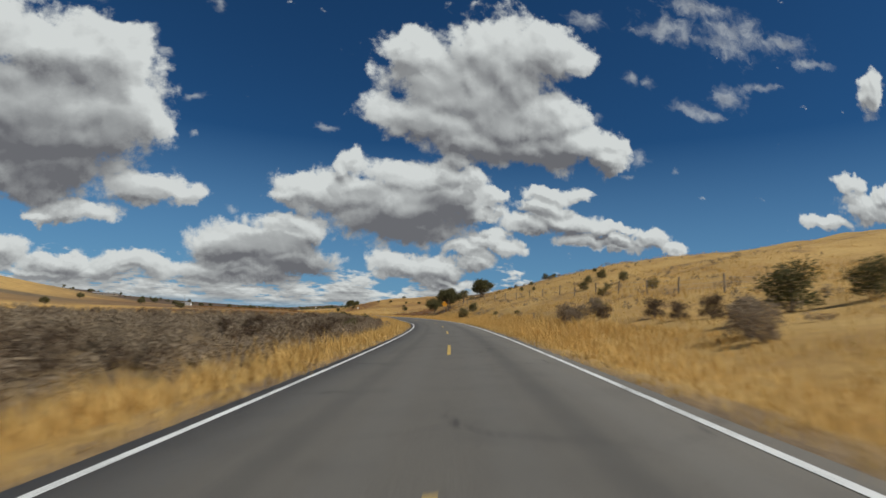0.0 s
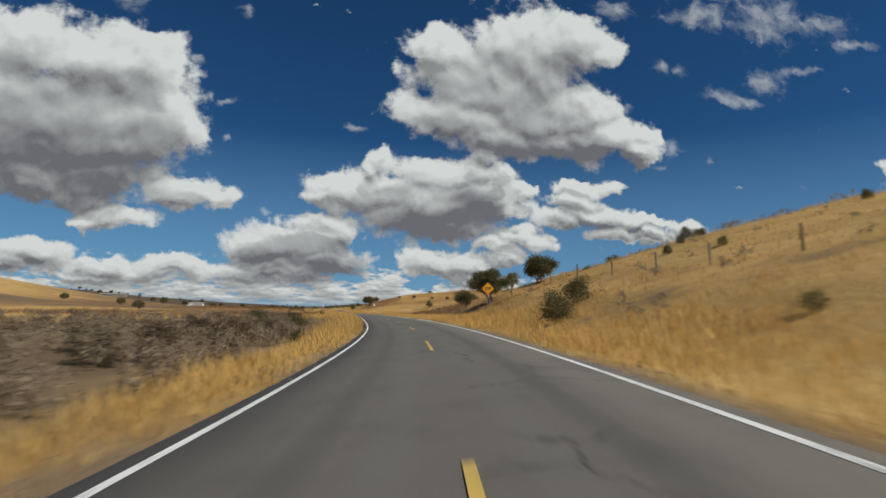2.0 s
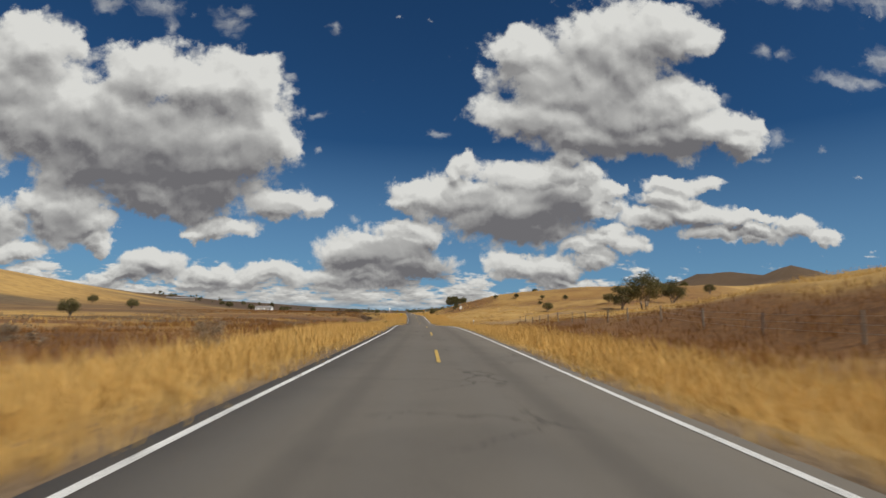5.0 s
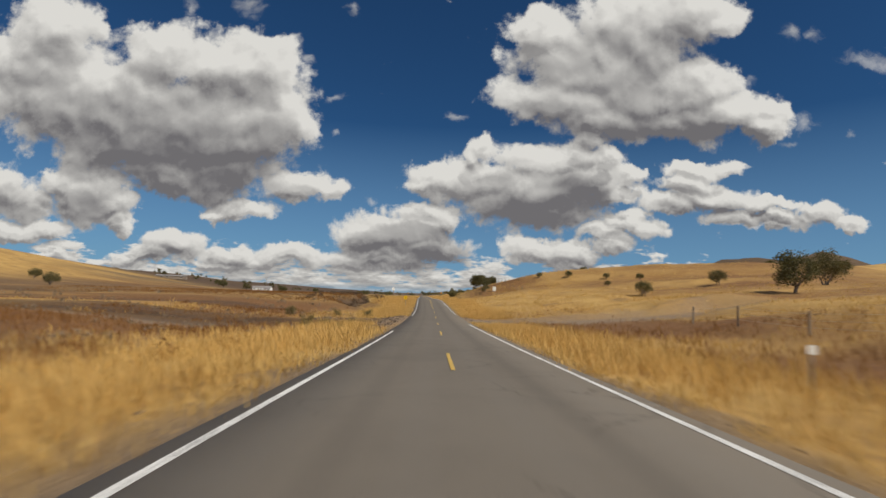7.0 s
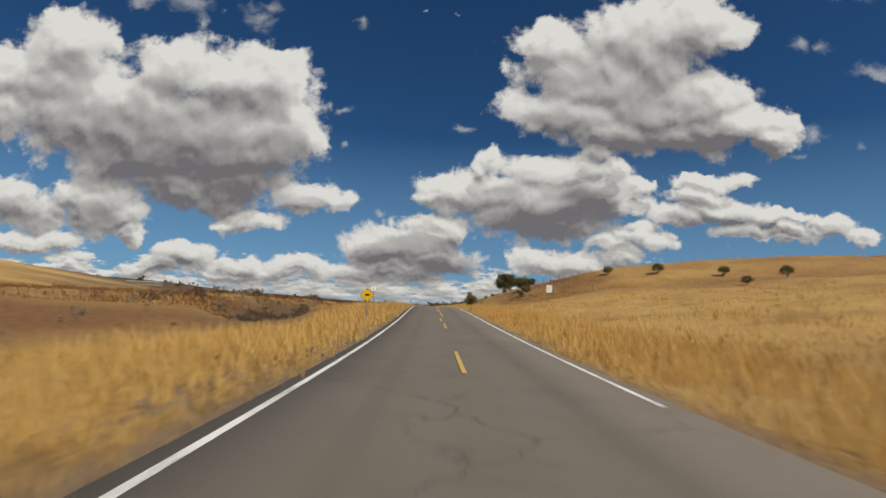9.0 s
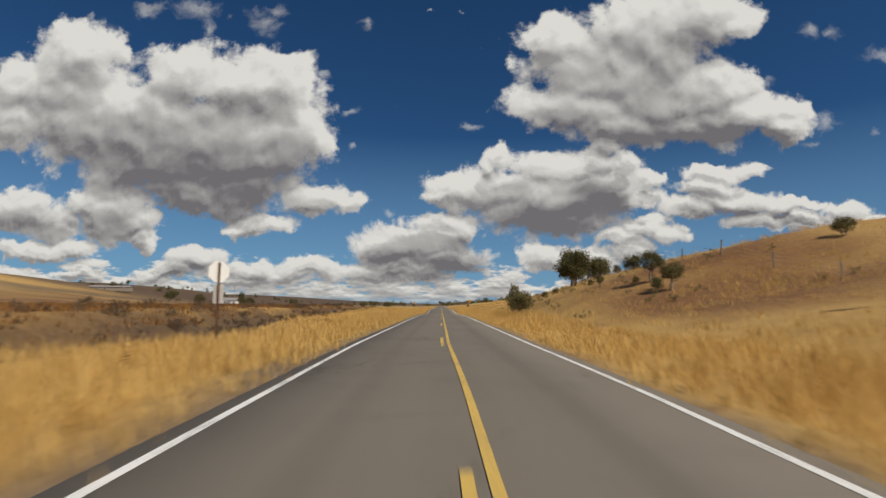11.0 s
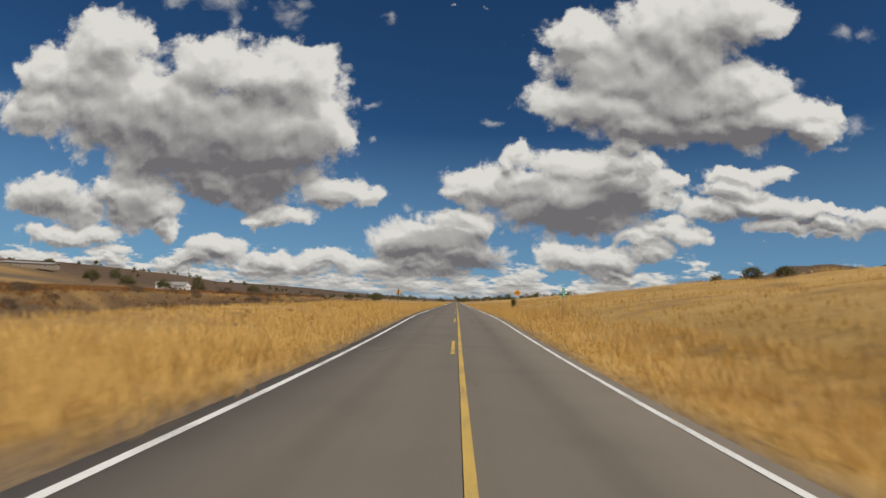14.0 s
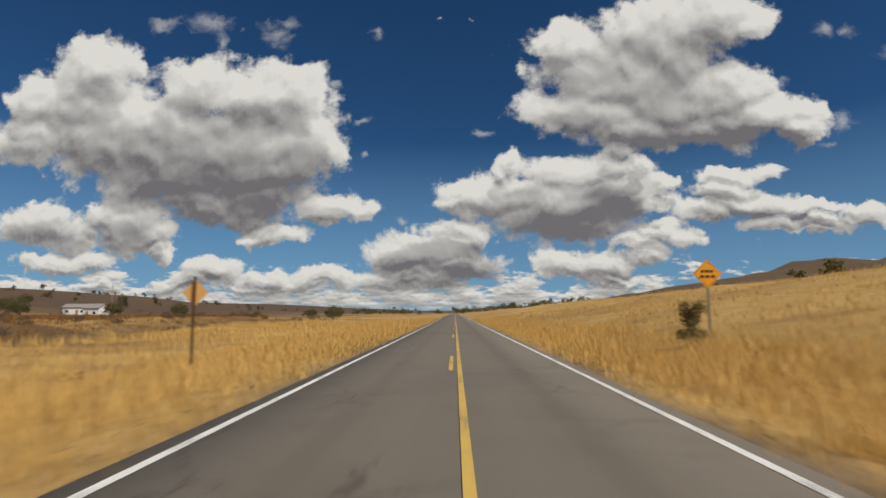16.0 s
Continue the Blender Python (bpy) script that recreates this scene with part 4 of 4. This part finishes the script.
def thicket(label, count, mat, low, high, seed, y0, y1, l0, l1, sprays=200):
    """Brush out in the field, too thick to tell apart."""
    q = np.random.default_rng(seed)
    y = q.uniform(y0, y1, count)
    l = l0 + (l1 - l0) * q.uniform(0, 1, count) ** 1.3
    x = centre(y) - l
    clumps, sizes = [], []
    for px, py, pz, h in zip(x, y, land(x, y), q.uniform(low, high, count)):
        for _ in range(5):
            clumps.append((px + q.normal(0, h * 0.38), py + q.normal(0, h * 0.38), pz + h * q.uniform(0.15, 0.8)))
            sizes.append(h * q.uniform(0.25, 0.42))
    return tagged(new("thicket", leaves(np.array(clumps), np.array(sizes), count * sprays, 0.10, mat, "thicket", seed, 0.85, 0.2)), label, "brush", kind="stuff")


thicket("grey-brown leafless brush filling the field", 620, SAGE, 0.7, 1.6, 1, -15, 128, 7.4, 62)
thicket("darker brush among the leafless brush", 330, BRUSH_DARK, 0.6, 1.5, 2, -15, 140, 7.2, 62)
thicket("low grey-brown brush behind the grass of the road edge", 420, SAGE, 0.5, 1.25, 10, -15, 126, 6.4, 17, 170)
thicket("thin low brush over the meadow", 220, SAGE, 0.4, 1.0, 3, 128, 330, 14, 80, 110)
thicket("dry brush scattered over the slope", 210, SAGE, 0.35, 0.9, 4, 5, 135, -9, -48, 70)
thicket("dry brush on the bank", 60, OLIVE, 0.3, 0.8, 5, 386, 445, -9, -30, 70)
thicket("weeds along the edge of the meadow", 90, RUSSET, 0.3, 0.7, 6, 200, 560, 6, 30, 40)
# dark brush along the creek and scattered trees out on the plain
thicket("dark brush crowding the banks of the dry creek", 110, BRUSH_DARK, 0.5, 1.1, 7, 330, 430, 16, 27, 130)
thicket("dark brush crowding the banks of the dry creek", 120, BRUSH_DARK, 0.6, 1.3, 8, 430, 530, 23, 37, 130)
thicket("dark brush crowding the banks of the dry creek", 130, BRUSH_DARK, 0.7, 1.5, 9, 530, 660, 33, 50, 130)
creek_brush = stand(shrub("dark russet brush along the dry creek", 1.3, 2.6, BRUSH_DARK, 61, 900, 0.09), -8.0, 420.0, 0)
places = []
for k in range(105):
    y = 330 + 330 * r.random()
    places.append((float(centre(y)) - float(creek_way(y)) - r.uniform(0, 7), y, r.uniform(0.45, 1.05)))
more(creek_brush, places, "brush along the creek")
plain_oak = stand(tree("round dark oak out on the plain", 6.0, 7.0, LEAF, 71, 0.04, 2, 3000, 0.2), -94.6, 706.0, 0)
more(plain_oak, [(-76.0, 640.0, 0.75), (-62.0, 690.0, 0.9), (1.7, 636.0, 0.65), (-120.0, 690.0, 1.1), (-143.0, 700.0, 1.2), (-46.6, 282.0, 0.7),
                 (-90.0, 400.0, 0.8), (-150.0, 480.0, 0.9), (-20.0, 700.0, 0.6), (-170.0, 760.0, 1.0), (-240.0, 800.0, 0.9), (-130.0, 300.0, 0.8),
                 (-200.0, 400.0, 0.8), (-90.0, 250.0, 0.6)], "oaks on the plain")


# ---- signs ----
def plate(shape, mat, name, parent, thick=0.006, at=(0, 0, 0), label=""):
    """A flat sign panel in the x-z plane with rounded corners, facing -y."""
    bm = bmesh.new()
    face = bm.faces.new([bm.verts.new((x, -thick / 2, z)) for x, z in shape])
    made = bmesh.ops.extrude_face_region(bm, geom=[face])
    bmesh.ops.translate(bm, vec=(0, thick, 0), verts=[v for v in made["geom"] if isinstance(v, bmesh.types.BMVert)])
    bmesh.ops.recalc_face_normals(bm, faces=bm.faces)
    ob = part(name, bm, mat, parent, label)
    ob.location = at
    return ob


def rounded(points, cut=0.12):
    """A convex outline with its corners rounded off."""
    out = []
    for i, p in enumerate(points):
        p, a, b = Vector(p), Vector(points[i - 1]), Vector(points[(i + 1) % len(points)])
        for q in (0.0, 0.5, 1.0):
            s, e = p + (a - p) * cut, p + (b - p) * cut
            out.append(tuple(((1 - q) ** 2) * s + 2 * q * (1 - q) * p + q * q * e))
    return out


def diamond(half):
    return rounded([(0, -half), (half, 0), (0, half), (-half, 0)], 0.10)


def post(parent, tall, mat, wide=0.06, y=0.035):
    """A U-channel sign post."""
    bm = box(wide, 0.008, tall + 0.4, (0, y + 0.02, -0.4))
    box(0.008, 0.035, tall + 0.4, (-wide / 2, y + 0.002, -0.4), 0.0, bm)
    box(0.008, 0.035, tall + 0.4, (wide / 2, y + 0.002, -0.4), 0.0, bm)
    return part("post", bm, mat, parent, "steel channel post")


def bolts(parent, zs, y=-0.006):
    for z in zs:
        bm = bmesh.new()
        bmesh.ops.create_cone(bm, cap_ends=True, segments=8, radius1=0.012, radius2=0.009, depth=0.01, matrix=Matrix.Translation((0, y, z)) @ Matrix.Rotation(math.pi / 2, 4, "X"))
        part("bolt", bm, GALVANISED, parent)


def lettering(text, size, mat, parent, at):
    """Raised letters on a panel, as a mesh."""
    curve = bpy.data.curves.new("lettering", "FONT")
    curve.body, curve.size, curve.align_x, curve.align_y, curve.extrude, curve.offset = text, size, "CENTER", "CENTER", 0.002, size * 0.022
    helper = bpy.data.objects.new("lettering", curve)
    data = bpy.data.meshes.new_from_object(helper)
    bpy.data.objects.remove(helper)
    data.materials.append(mat)
    ob = under("lettering", data, parent, "dark block letters")
    ob.matrix_basis = Matrix.Translation(at) @ Matrix.Rotation(math.pi / 2, 4, "X")
    return ob


def bars(parent, rows_of, mat, y=-0.006):
    """Lines of writing too small to read: x, z, width, height."""
    for x, z, w, h in rows_of:
        part("text_bar", box(w, 0.003, h, (x, y, z - h / 2)), mat, parent)


def warning_sign(label, half, height, face, edge=True):
    """A diamond warning sign on its post; the panel's centre at that height."""
    ob = tagged(new("road_sign"), label, "road sign")
    post(ob, height + half * 0.9, GALVANISED)
    panel = plate(diamond(half), face, "panel", ob, 0.005, (0, 0, height))
    if edge:
        for k in range(4):
            bm = box(half * 1.23, 0.003, 0.014, (0, -0.0045, half * 0.615))
            line = part("border", bm, SIGN_BLACK, panel)
            line.matrix_basis = Matrix.Rotation(math.pi / 4 + k * math.pi / 2, 4, "Y")
    bolts(panel, (half * 0.62, -half * 0.62))
    return ob, panel


dip, panel = warning_sign("orange-yellow diamond warning sign reading DIP on a steel post", 0.62, 2.3, SIGN_YELLOW)
lettering("DIP", 0.36, SIGN_BLACK, panel, (0, -0.006, 0))
stand(dip, 32.95, 112.5, -6)

caution, panel = warning_sign("orange-yellow diamond warning sign with two lines of writing", 0.54, 2.55, SIGN_YELLOW)
bars(panel, [(-0.17, 0.09, 0.12, 0.10), (-0.01, 0.09, 0.12, 0.10), (0.15, 0.09, 0.12, 0.10), (-0.20, -0.10, 0.14, 0.10), (0.0, -0.10, 0.14, 0.10), (0.20, -0.10, 0.14, 0.10)], SIGN_BLACK)
stand(caution, 38.9, 529.1, 0)

left_yellow, panel = warning_sign("yellow diamond warning sign beside the meadow", 0.46, 1.7, SIGN_LEMON)
bars(panel, [(0.0, 0.0, 0.30, 0.12)], SIGN_BLACK)
stand(left_yellow, 25.1, 320.0, 0)

back_sign = tagged(new("road_sign"), "diamond road sign seen from its tan back on a rusty post", "road sign")
post(back_sign, 3.0, RUST, 0.07, -0.06)
plate(diamond(0.46), TAN_BACK, "panel", back_sign, 0.006, (0, 0, 2.45), "tan back of the panel")
stand(back_sign, 20.9, 527.4, 0)

octagon = tagged(new("stop_sign"), "white-backed octagonal sign with a plate below on a rusty post", "road sign")
post(octagon, 3.4, RUST, 0.07, -0.06)
ring = [(0.47 * math.cos(math.pi / 8 + k * math.pi / 4), 0.47 * math.sin(math.pi / 8 + k * math.pi / 4)) for k in range(8)]
plate(ring, SIGN_WHITE, "panel", octagon, 0.006, (0, 0, 3.0), "pale back of the octagon")
plate(rounded([(-0.22, -0.4), (0.22, -0.4), (0.22, 0.4), (-0.22, 0.4)], 0.05), ALUMINIUM, "lower_plate", octagon, 0.006, (0.03, 0, 2.08), "bare metal plate")
stand(octagon, 20.2, 372.0, 46)

white_sign = tagged(new("road_sign"), "white rectangular sign on the grass slope", "road sign")
post(white_sign, 2.6, GALVANISED)
panel = plate(rounded([(-0.45, -0.6), (0.45, -0.6), (0.45, 0.6), (-0.45, 0.6)], 0.06), SIGN_WHITE, "panel", white_sign, 0.005, (0, 0, 2.0))
stand(white_sign, 47.8, 370.6, 0)

marker = tagged(new("mile_marker"), "narrow green roadside marker with white characters", "road sign")
post(marker, 2.45, GALVANISED, 0.05)
panel = plate(rounded([(-0.13, -0.37), (0.13, -0.37), (0.13, 0.37), (-0.13, 0.37)], 0.06), SIGN_GREEN, "panel", marker, 0.005, (0, 0, 2.05))
bars(panel, [(0, 0.26, 0.18, 0.07), (0, 0.11, 0.09, 0.10), (0, -0.06, 0.11, 0.10), (0, -0.23, 0.11, 0.10)], SIGN_WHITE)
stand(marker, 38.4, 490.3, 0)

stake = tagged(new("marker_post"), "leaning rusty marker post in the grass", "post")
part("shaft", box(0.09, 0.05, 1.5, (0, 0, -0.25), 0.008), RUST, stake)
part("cap", box(0.11, 0.07, 0.25, (0, 0, 1.22), 0.008), SIGN_BLACK, stake, "dark top")
stand(stake, 15.4, 115.0, 0)
stake.rotation_euler = (0, radians(-9), 0)


stub = tagged(new("reflector_post"), "low steel post with a small white reflector", "post")
post(stub, 1.15, GALVANISED, 0.045)
plate(rounded([(-0.09, -0.09), (0.09, -0.09), (0.09, 0.09), (-0.09, 0.09)], 0.1), SIGN_WHITE, "reflector", stub, 0.005, (0, 0, 1.05), "white reflector plate")
stand(stub, 35.6, 231.5, 0)


# ---- fences ----
def fence(label, y0, y1, gap, d0, d1):
    """Wire fence: timber posts on the slope with three strands."""
    ob = tagged(new("fence"), label, "fence")
    r = random.Random(int(y0))
    tops = []
    shaft = box(0.11, 0.11, 1.65, (0, 0, -0.35), 0.02)
    shared = None
    count = int((y1 - y0) / gap)
    for k in range(count + 1):
        y = y0 + k * gap + r.uniform(-0.6, 0.6)
        x = float(centre(y)) + d0 + (d1 - d0) * k / count
        z = float(land(x, y))
        if shared is None:
            one = part("post", shaft, TIMBER, ob)
            shared = one.data
        else:
            one = under("post", shared, ob)
        one.matrix_basis = pose(x, y, z, r.uniform(-4, 4), r.uniform(-4, 4), r.uniform(0, 90)) @ Matrix.Scale(r.uniform(0.9, 1.08), 4)
        tops.append(Vector((x, y, z)))
    for h in (0.4, 0.75, 1.1):
        vs, fs = tube([p + Vector((0, 0, h)) for p in tops], [0.006] * len(tops), 3)
        under("wire", mesh("wire", vs, fs, GALVANISED), ob)
    return ob


fence("weathered timber post and wire fence along the slope", 24, 132, 6.5, 20, 16)
fence("weathered timber post and wire fence past the oaks", 138, 262, 6.5, 15.5, 19)
fence("timber post and wire fence over the bank", 378, 470, 8.0, 27, 27)


# ---- the homestead out on the plain ----
def house(label, long, deep, wall, rise, door_at, windows, walls=WALL_WHITE, cladding="white siding"):
    """A low gabled house with its long side to the road."""
    ob = tagged(new("house"), label, "house")
    bm = box(long, deep, wall, (0, 0, -0.3))
    part("wall", bm, walls, ob, cladding)
    vs = []
    for x in (-long / 2 - 0.4, long / 2 + 0.4):
        vs += [(x, -deep / 2 - 0.4, wall - 0.4), (x, 0, wall - 0.3 + rise), (x, deep / 2 + 0.4, wall - 0.4),
               (x, -deep / 2 - 0.4, wall - 0.25), (x, 0, wall - 0.12 + rise), (x, deep / 2 + 0.4, wall - 0.25)]
    fs = [(0, 1, 4, 3), (1, 2, 5, 4), (6, 9, 10, 7), (7, 10, 11, 8), (3, 4, 10, 9), (4, 5, 11, 10), (0, 6, 7, 1), (1, 7, 8, 2), (0, 3, 9, 6), (2, 8, 11, 5)]
    under("roof", mesh("roof", vs, fs, ROOF_GREY), ob, "pale grey metal roof")
    for x in (-long / 2, long / 2):
        under("gable", mesh("gable", [(x, -deep / 2, wall - 0.3), (x, deep / 2, wall - 0.3), (x, 0, wall - 0.35 + rise), (x * 0.995, -deep / 2, wall - 0.3), (x * 0.995, deep / 2, wall - 0.3), (x * 0.995, 0, wall - 0.35 + rise)],
              [(0, 1, 2), (3, 5, 4), (0, 2, 5, 3), (1, 4, 5, 2)], walls), ob)
    part("door", box(1.0, 0.1, 2.05, (door_at, -deep / 2 - 0.03, 0)), TIMBER, ob, "brown door")
    for x in windows:
        w = part("window", box(1.3, 0.1, 1.1, (x, -deep / 2 - 0.02, 0.95)), WALL_WHITE, ob)
        part("pane", box(1.1, 0.06, 0.9, (x, -deep / 2 - 0.06, 1.05)), PANE, w)
    return ob


stand(house("low white house with a grey metal roof", 8.5, 6.0, 3.4, 1.2, 1.0, (-2.6, 3.0)), -121.0, 726.0, 8)
stand(house("second white house beside the first", 6.5, 6.0, 3.6, 1.6, -1.5, (1.5,)), -111.0, 722.0, -4)
shed = house("long weathered grey shed on the plain", 26.0, 7.0, 3.0, 0.8, 6.0, (-8.0, -3.0, 9.0), TIMBER, "grey weathered boards")
stand(shed, -205.0, 740.0, 10)

stand(tree("tall dark conifer behind the white houses", 11.0, 4.6, LEAF, 81, 0.05, 1, 3200, 0.2), -113.0, 742.0, 0)
mast = tagged(new("utility_pole"), "thin timber utility pole by the houses", "pole")
vs, fs = tube([(0, 0, -0.5), (0, 0, 6.5), (0, 0, 13.0)], [0.16, 0.14, 0.11], 8)
under("shaft", mesh("shaft", vs, fs, TIMBER), mast)
part("crossarm", box(2.2, 0.12, 0.14, (0, -0.15, 12.2), 0.01), TIMBER, mast)
stand(mast, -119.0, 744.0, 0)


# ---- far woods and rubble ----
def far_woods(label, spots, seed):
    """A distant belt of trees, one leafy mass of many sprays."""
    r = np.random.default_rng(seed)
    centres, sizes = [], []
    for x, y, h in spots:
        z = float(land(x, y))
        for k in range(4):
            centres.append((x + r.normal(0, h * 0.25), y + r.normal(0, h * 0.25), z + h * r.uniform(0.2, 0.75)))
            sizes.append(h * r.uniform(0.25, 0.4))
    return tagged(new("far_woods", leaves(np.array(centres), np.array(sizes), len(spots) * 130, 0.55, LEAF, "far_woods", seed)), label, "trees", kind="stuff")


r = random.Random(9)
far_woods("dark belt of trees across the far end of the road", [(r.uniform(-80, 160), r.uniform(1010, 1120), r.uniform(4, 9)) for _ in range(90)], 1)
far_woods("scattered trees on the far plain", [(r.uniform(-420, -30), r.uniform(820, 1300), r.uniform(3, 7)) for _ in range(45)], 2)
far_woods("scattered trees along the far rise", [(r.uniform(60, 420), r.uniform(640, 1200), r.uniform(3, 6)) for _ in range(70)], 3)
far_woods("dark brush on the distant hillside", [(r.uniform(-700, -260), r.uniform(250, 1400), r.uniform(2.5, 5)) for _ in range(45)], 4)


def rubble(label, count, y0, y1, d0, d1, small, large, seed):
    """Loose stones, each a lumpy block, half sunk in the ground."""
    q = np.random.default_rng(seed)
    base = np.array([(sx, sy, sz) for sz in (-1, 1) for sy in (-1, 1) for sx in (-1, 1)]) * 0.5
    top = np.array([(0, 0, 0.75), (0.7, 0, 0), (-0.7, 0, 0), (0, 0.7, 0), (0, -0.7, 0)])
    shape = np.concatenate([base, top])
    tri = np.array([(4, 5, 8), (5, 7, 8), (7, 6, 8), (6, 4, 8), (1, 3, 9), (3, 7, 9), (7, 5, 9), (5, 1, 9), (0, 4, 10), (4, 6, 10), (6, 2, 10), (2, 0, 10),
                    (3, 2, 11), (2, 6, 11), (6, 7, 11), (7, 3, 11), (0, 1, 12), (1, 5, 12), (5, 4, 12), (4, 0, 12)])
    y = q.uniform(y0, y1, count)
    d = q.uniform(d0, d1, count)
    x = centre(y) + d
    z = land(x, y)
    s = small * (large / small) ** (q.uniform(0, 1, count) ** 2.5)
    a = q.uniform(0, 6.28, count)
    v = shape[None] * (1 + q.normal(0, 0.14, (count, 13, 3))) * s[:, None, None] * np.array([1, 0.8, 0.6])
    vx = v[..., 0] * np.cos(a)[:, None] - v[..., 1] * np.sin(a)[:, None]
    vy = v[..., 0] * np.sin(a)[:, None] + v[..., 1] * np.cos(a)[:, None]
    v = np.stack([vx + x[:, None], vy + y[:, None], v[..., 2] + z[:, None]], -1).reshape(-1, 3)
    f = (tri[None] + np.arange(count)[:, None, None] * 13).reshape(-1, 3)
    return tagged(new("rubble", quads("rubble", v, f, STONE)), label, "stones", kind="stuff")


rubble("loose stones and clods on the sandy wash shoulder", 4200, 258, 300, -14.0, -3.6, 0.045, 0.30, 3)
rubble("loose stones on the sandy wash", 350, 268, 292, 3.4, 14.0, 0.04, 0.2, 4)
rubble("gravel along the road edge", 2600, -10, 560, -4.3, -3.1, 0.02, 0.07, 5)
rubble("gravel along the road edge", 2000, -10, 560, 3.1, 4.2, 0.02, 0.06, 6)
